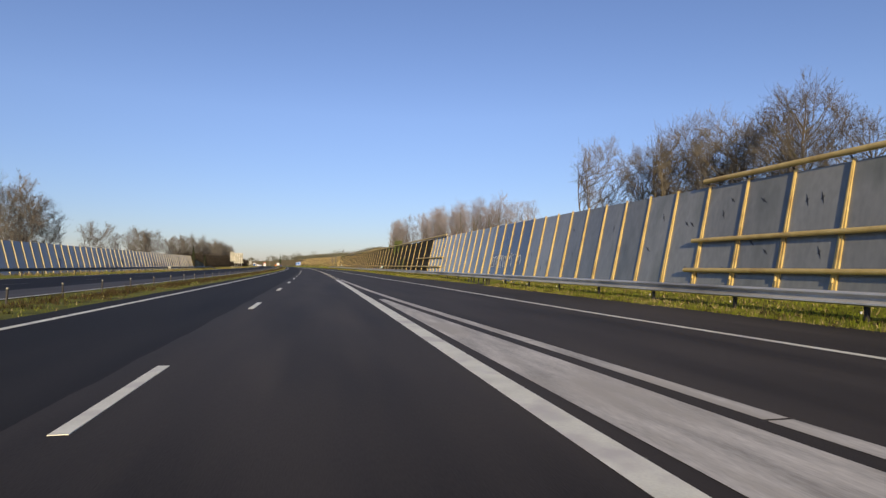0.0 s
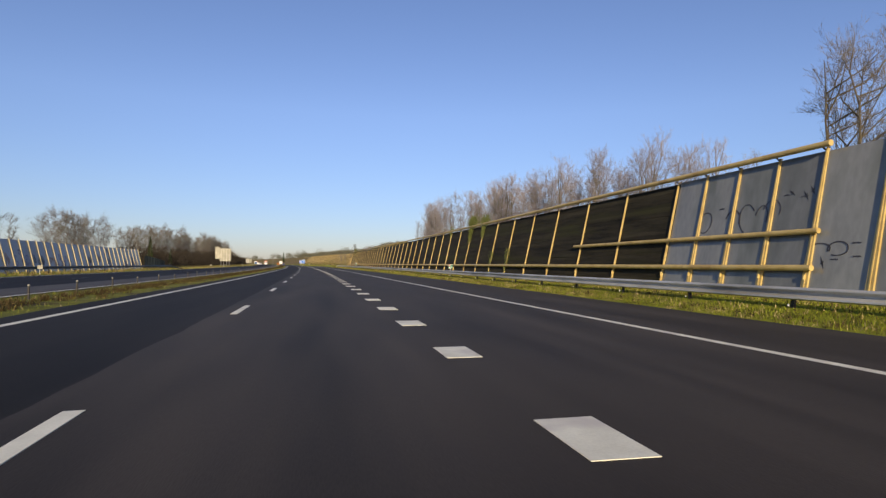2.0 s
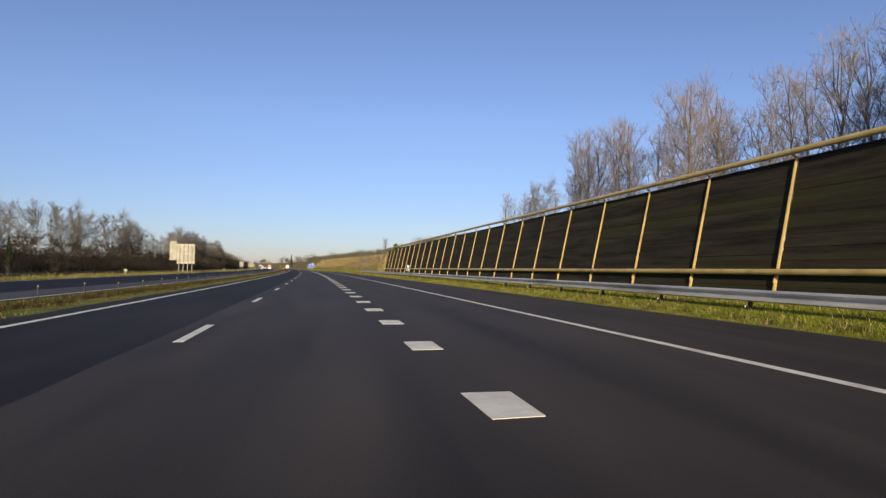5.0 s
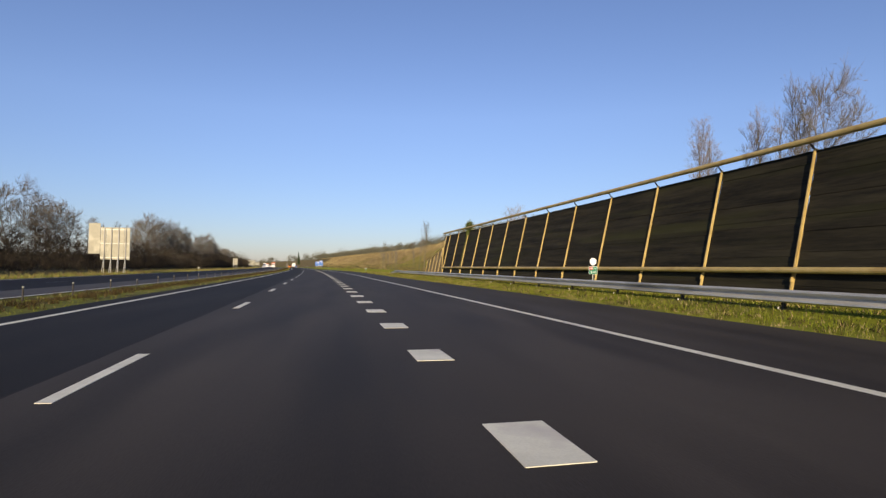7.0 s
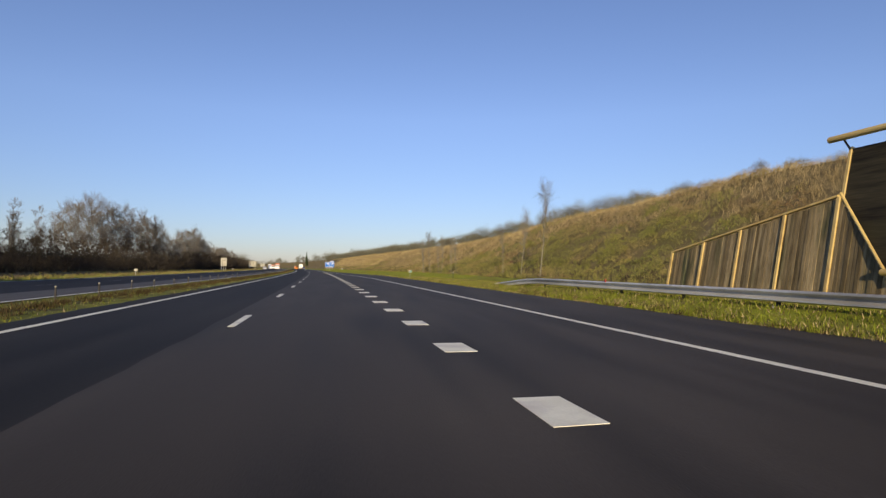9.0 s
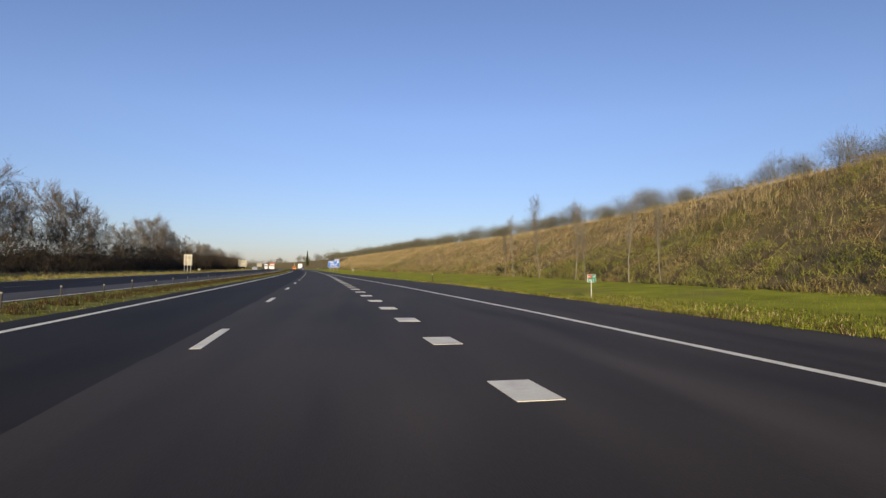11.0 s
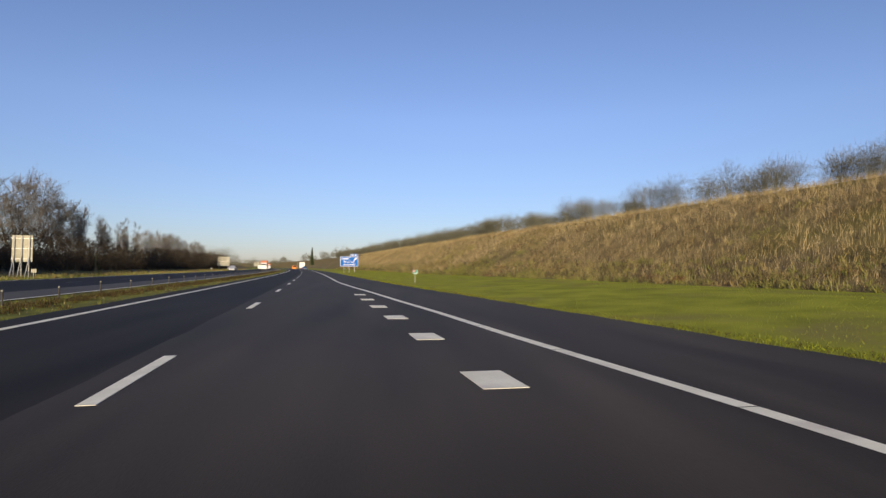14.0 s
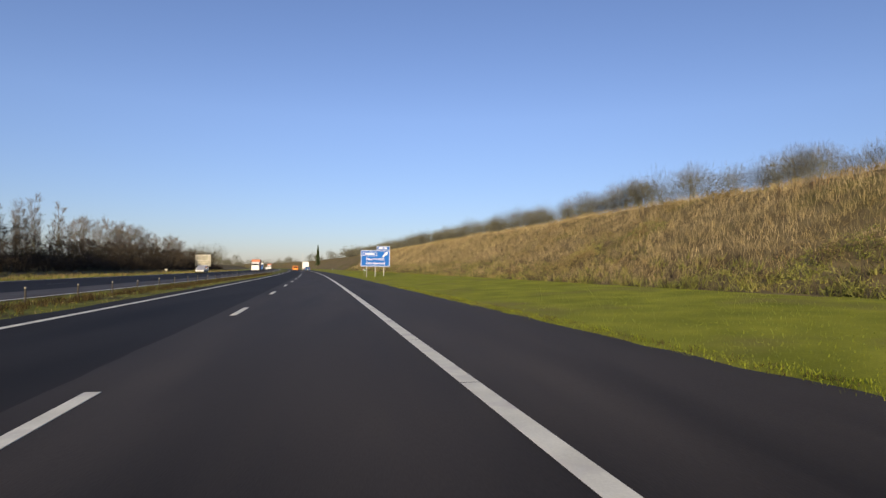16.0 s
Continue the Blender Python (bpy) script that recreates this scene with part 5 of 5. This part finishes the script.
for i, (s, z0, z1, w, n) in enumerate(((103.3, 3.6, 5.9, 0.9, 6000), (99.3, 3.9, 5.7, 0.7, 4500), (111.5, 4.4, 5.4, 0.6, 700), (95.3, 0.2, 2.4, 0.25, 300), (91.3, 0.2, 2.5, 0.3, 340), (229.0, 4.5, 5.75, 0.62, 6500), (229.0, 0.2, 4.2, 0.2, 300))):
    ivy(s, 0, z0, z1, w, n, 60 + i)

# ---- grass, weeds and scrub ----


def blades(name, n, place, h0, h1, w, material, label, lean=0.35, seed=1, category="grass", sink=0.01):
    """Loose triangular blades; place(rng, n) gives s and u."""
    g = np.random.default_rng(seed)
    s, u = place(g, n)
    z = np.array([rise(a0, b0) for a0, b0 in zip(s, u)]) - sink
    a = s / RADIUS
    base = np.stack([-RADIUS + (RADIUS + u) * np.cos(a), (RADIUS + u) * np.sin(a), z], 1)
    h = g.uniform(h0, h1, len(s)) * g.uniform(0.6, 1.0, len(s))
    th = g.uniform(0, 2 * np.pi, len(s))
    side = np.stack([np.cos(th), np.sin(th), np.zeros_like(th)], 1) * (w * g.uniform(0.6, 1.4, len(s)))[:, None]
    tip = base + np.stack([g.normal(0, lean, len(s)) * h, g.normal(0, lean, len(s)) * h, h], 1)
    verts = np.stack([base - side, base + side, tip], 1).reshape(-1, 3)
    me = bpy.data.meshes.new(name)
    me.vertices.add(len(verts))
    me.vertices.foreach_set("co", verts.ravel())
    me.loops.add(len(verts))
    me.loops.foreach_set("vertex_index", np.arange(len(verts), dtype=np.int32))
    me.polygons.add(len(s))
    me.polygons.foreach_set("loop_start", np.arange(0, len(verts), 3, dtype=np.int32))
    me.update(calc_edges=True)
    me.validate()
    me.materials.append(material)
    return tagged(new(name, me), label, category, kind="stuff")


edge_v = np.vectorize(lambda s: line(EDGE, s))
toe_v = np.vectorize(lambda s: line(TOE, s))


def clumped(g, s, u, size):
    """Draw points together into tufts."""
    n = len(s)
    k = max(1, n // size)
    pick = g.integers(0, k, n)
    return s[pick] + g.normal(0, 0.10, n), u[pick] + g.normal(0, 0.08, n)


def near_verge(g, n):
    s = g.uniform(-12, 300, n)
    return s, edge_v(s) + 0.02 + 3.0 * g.random(n) ** 1.3


def far_edge(g, n):
    s = g.uniform(325, 440, n)
    return clumped(g, s, edge_v(s) - 0.06 + 0.7 * g.random(n) ** 1.4, 8)


def verge_edge(g, n):
    s = g.uniform(-12, 335, n)
    return clumped(g, s, edge_v(s) - 0.12 + 0.8 * g.random(n) ** 1.5, 12)


def wide_verge(g, n):
    s = 285 + 240 * g.random(n) ** 1.2
    t, e = toe_v(s), edge_v(s)
    return s, e + 0.03 + (t - e) * g.random(n) ** 1.15


def median(g, n):
    s = g.uniform(5, 520, n)
    return s, g.uniform(-8.25, -4.8, n)


def median_mid(g, n):
    s = g.uniform(5, 520, n)
    s, u = clumped(g, s, -6.6 + 0.45 * g.normal(0, 1, n), 14)
    return s, np.clip(u, -8.2, -4.95)


def far_verge(g, n):
    s = g.uniform(60, 620, n)
    return clumped(g, s, -22.0 - 8.5 * g.random(n), 8)


def green_patch(s, u):
    """Above 0 where bramble covers the bank, below 0 where dry grass does."""
    k = (u - line(TOE, s)) / 15.5
    return (0.9 * noise.noise((s * 0.085, u * 0.13, 2.0)) + 0.45 * noise.noise((s * 0.3, u * 0.35, 5.0))
            + line([(205, 0.28), (300, 0.22), (322, 0.10), (345, -0.22), (640, -0.30)], s) + line([(0, 0.25), (0.35, 0.0), (0.75, -0.35), (1, -0.55)], k))


patch_v = np.vectorize(green_patch)


def bank(g, n):
    s = 205 + 430 * g.random(n) ** 1.05
    t = toe_v(s)
    s, u = clumped(g, s, t - 0.4 + 19 * g.random(n), 4)
    keep = patch_v(s, u) < g.normal(0.12, 0.12, n)
    return s[keep], u[keep]


def bank_green(g, n):
    s = 205 + 330 * g.random(n) ** 1.2
    s, u = clumped(g, s, toe_v(s) - 0.4 + 18 * g.random(n), 5)
    keep = patch_v(s, u) > g.normal(-0.05, 0.12, n)
    return s[keep], u[keep]


def bank_foot(g, n):
    s = 205 + 430 * g.random(n)
    return clumped(g, s, toe_v(s) - 0.7 + 4.5 * g.random(n) ** 1.4, 10)


blades("verge_grass", 80000, near_verge, 0.04, 0.13, 0.012, BLADE, "short green winter grass on the verge", seed=2)
blades("verge_grass", 18000, near_verge, 0.06, 0.2, 0.010, BLADE_DRY, "yellowed grass stems on the verge", seed=22)
blades("verge_grass", 56000, near_verge, 0.05, 0.18, 0.010, WEED, "dead brown stems on the verge", seed=23)
blades("verge_tufts", 36000, verge_edge, 0.08, 0.26, 0.009, BLADE, "green grass tufts along the asphalt edge", seed=13)
blades("verge_tufts", 36000, verge_edge, 0.08, 0.24, 0.009, WEED, "dead brown tufts along the asphalt edge", seed=14)
blades("verge_tufts", 22000, verge_edge, 0.06, 0.20, 0.008, BLADE_DRY, "yellowish grass tufts along the asphalt edge", seed=3)
blades("verge_tufts", 24000, far_edge, 0.03, 0.10, 0.008, BLADE, "short grass fringe along the hard shoulder", seed=31)
blades("verge_tufts", 16000, far_edge, 0.03, 0.10, 0.008, WEED, "dead fringe along the hard shoulder", seed=32)
blades("verge_grass", 125000, wide_verge, 0.02, 0.065, 0.010, BLADE, "short bright green grass beside the hard shoulder", seed=4)
blades("median_grass", 5000, median, 0.05, 0.16, 0.010, BLADE_DRY, "thin yellow-green grass on the median", seed=5)
blades("median_grass", 32000, median, 0.04, 0.12, 0.010, BLADE, "green grass on the median", seed=15)
blades("median_weeds", 80000, median_mid, 0.08, 0.30, 0.013, WEED, "dark dead weeds along the median posts", seed=6, category="weeds")
blades("far_grass", 20000, far_verge, 0.2, 0.5, 0.022, BRAMBLE, "tall brown grass on the far verge", seed=7)
blades("far_grass", 30000, far_verge, 0.2, 0.5, 0.025, BRAMBLE_GREEN, "olive green rough grass on the far verge", seed=17)


def brambles(name, n, material, label, want, size, seed, per=330):
    """Low mounds of small leaves over the bank, each an uneven cushion; want(s, u) says where they grow."""
    g = np.random.default_rng(seed)
    out = []
    made = 0
    while made < n:
        s = 205 + 260 * g.random() ** 1.25
        u = line(TOE, s) - 0.3 + 17 * g.random()
        if want(s, u) < 0:
            continue
        made += 1
        rad = g.uniform(*size)
        th, rr = g.uniform(0, 2 * np.pi, per), np.sqrt(g.random(per))
        ds, du = rad * rr * np.cos(th) * 1.25, rad * rr * np.sin(th)
        hgt = rad * 0.62 * np.sqrt(np.maximum(0, 1 - rr ** 2)) * (1 + 0.25 * np.sin(3 * th + g.uniform(0, 6)))
        z0 = rise(s, u)
        slope = (rise(s, u + 0.6) - rise(s, u - 0.6)) / 1.2
        a = s / RADIUS
        c = np.array(W(s, u, z0)) + np.stack([du * np.cos(a) - ds * np.sin(a), du * np.sin(a) + ds * np.cos(a), slope * du + hgt + g.normal(0, 0.05, per)], 1)
        x = g.normal(0, 1, (per, 3))
        x /= np.linalg.norm(x, axis=1)[:, None]
        y = np.cross(x, g.normal(0, 1, (per, 3)))
        y /= np.linalg.norm(y, axis=1)[:, None]
        l = g.uniform(0.028, 0.06, per)[:, None]
        out.append(np.stack([c - x * l, c + y * l * 0.7, c + x * l], 1).reshape(-1, 3))
    v = np.concatenate(out)
    me = bpy.data.meshes.new(name)
    me.vertices.add(len(v))
    me.vertices.foreach_set("co", v.ravel())
    me.loops.add(len(v))
    me.loops.foreach_set("vertex_index", np.arange(len(v), dtype=np.int32))
    me.polygons.add(len(v) // 3)
    me.polygons.foreach_set("loop_start", np.arange(0, len(v), 3, dtype=np.int32))
    me.update(calc_edges=True)
    me.materials.append(material)
    return tagged(new(name, me), label, "scrub", kind="stuff")


blades("bank_grass", 300000, bank, 0.25, 0.95, 0.0065, BLADE_DRY, "tall dry brown grass and stems on the bank", lean=0.28, seed=8)
# these dark stems stand in for the shade between the dry stalks
blades("bank_stems", 45000, bank, 0.25, 0.8, 0.009, SHRUB, "dark stems added as shade between the dry grass", lean=0.35, seed=34, category="scrub")
blades("bank_scrub", 60000, bank, 0.2, 0.7, 0.014, BRAMBLE, "brown-green bramble stems between the dry grass", lean=0.8, seed=9, category="scrub")
blades("bank_bramble", 110000, bank_green, 0.15, 0.5, 0.016, BRAMBLE_GREEN, "tangled olive bramble and grass on the bank", lean=1.0, seed=29, category="scrub")
brambles("bank_bramble", 520, BRAMBLE_GREEN, "olive green bramble mounds on the bank", lambda s, u: green_patch(s, u) - 0.08, (0.5, 1.3), 19)
brambles("bank_bramble", 300, BRAMBLE, "red-brown withered bramble mounds on the bank", lambda s, u: 0.3 - abs(green_patch(s, u) + 0.1), (0.4, 1.1), 20)
blades("bank_stems", 36000, bank_foot, 0.3, 1.0, 0.012, SHRUB, "dark brown dead stems along the foot of the bank", lean=0.3, seed=24, category="scrub")
blades("bank_scrub", 50000, bank_foot, 0.2, 0.6, 0.025, BRAMBLE_GREEN, "green-brown scrub along the foot of the bank", lean=0.6, seed=10, category="scrub")


def hedge(g, n):
    s = 168 + 480 * g.random(n)
    return clumped(g, s, -30.5 - 10 * g.random(n), 6)


def crest_line(g, n):
    s = 240 + 480 * g.random(n)
    return clumped(g, s, toe_v(s) + 15 + 5 * g.random(n), 10)


blades("hedge_thicket", 90000, hedge, 0.7, 2.6, 0.022, SHRUB, "dense brown thicket of bare stems along the far verge", lean=0.4, seed=11, category="thicket")
blades("crest_stems", 36000, crest_line, 0.3, 1.0, 0.009, BLADE_DRY, "pale dry grass stems along the crest of the bank", lean=0.3, seed=12, category="thicket")
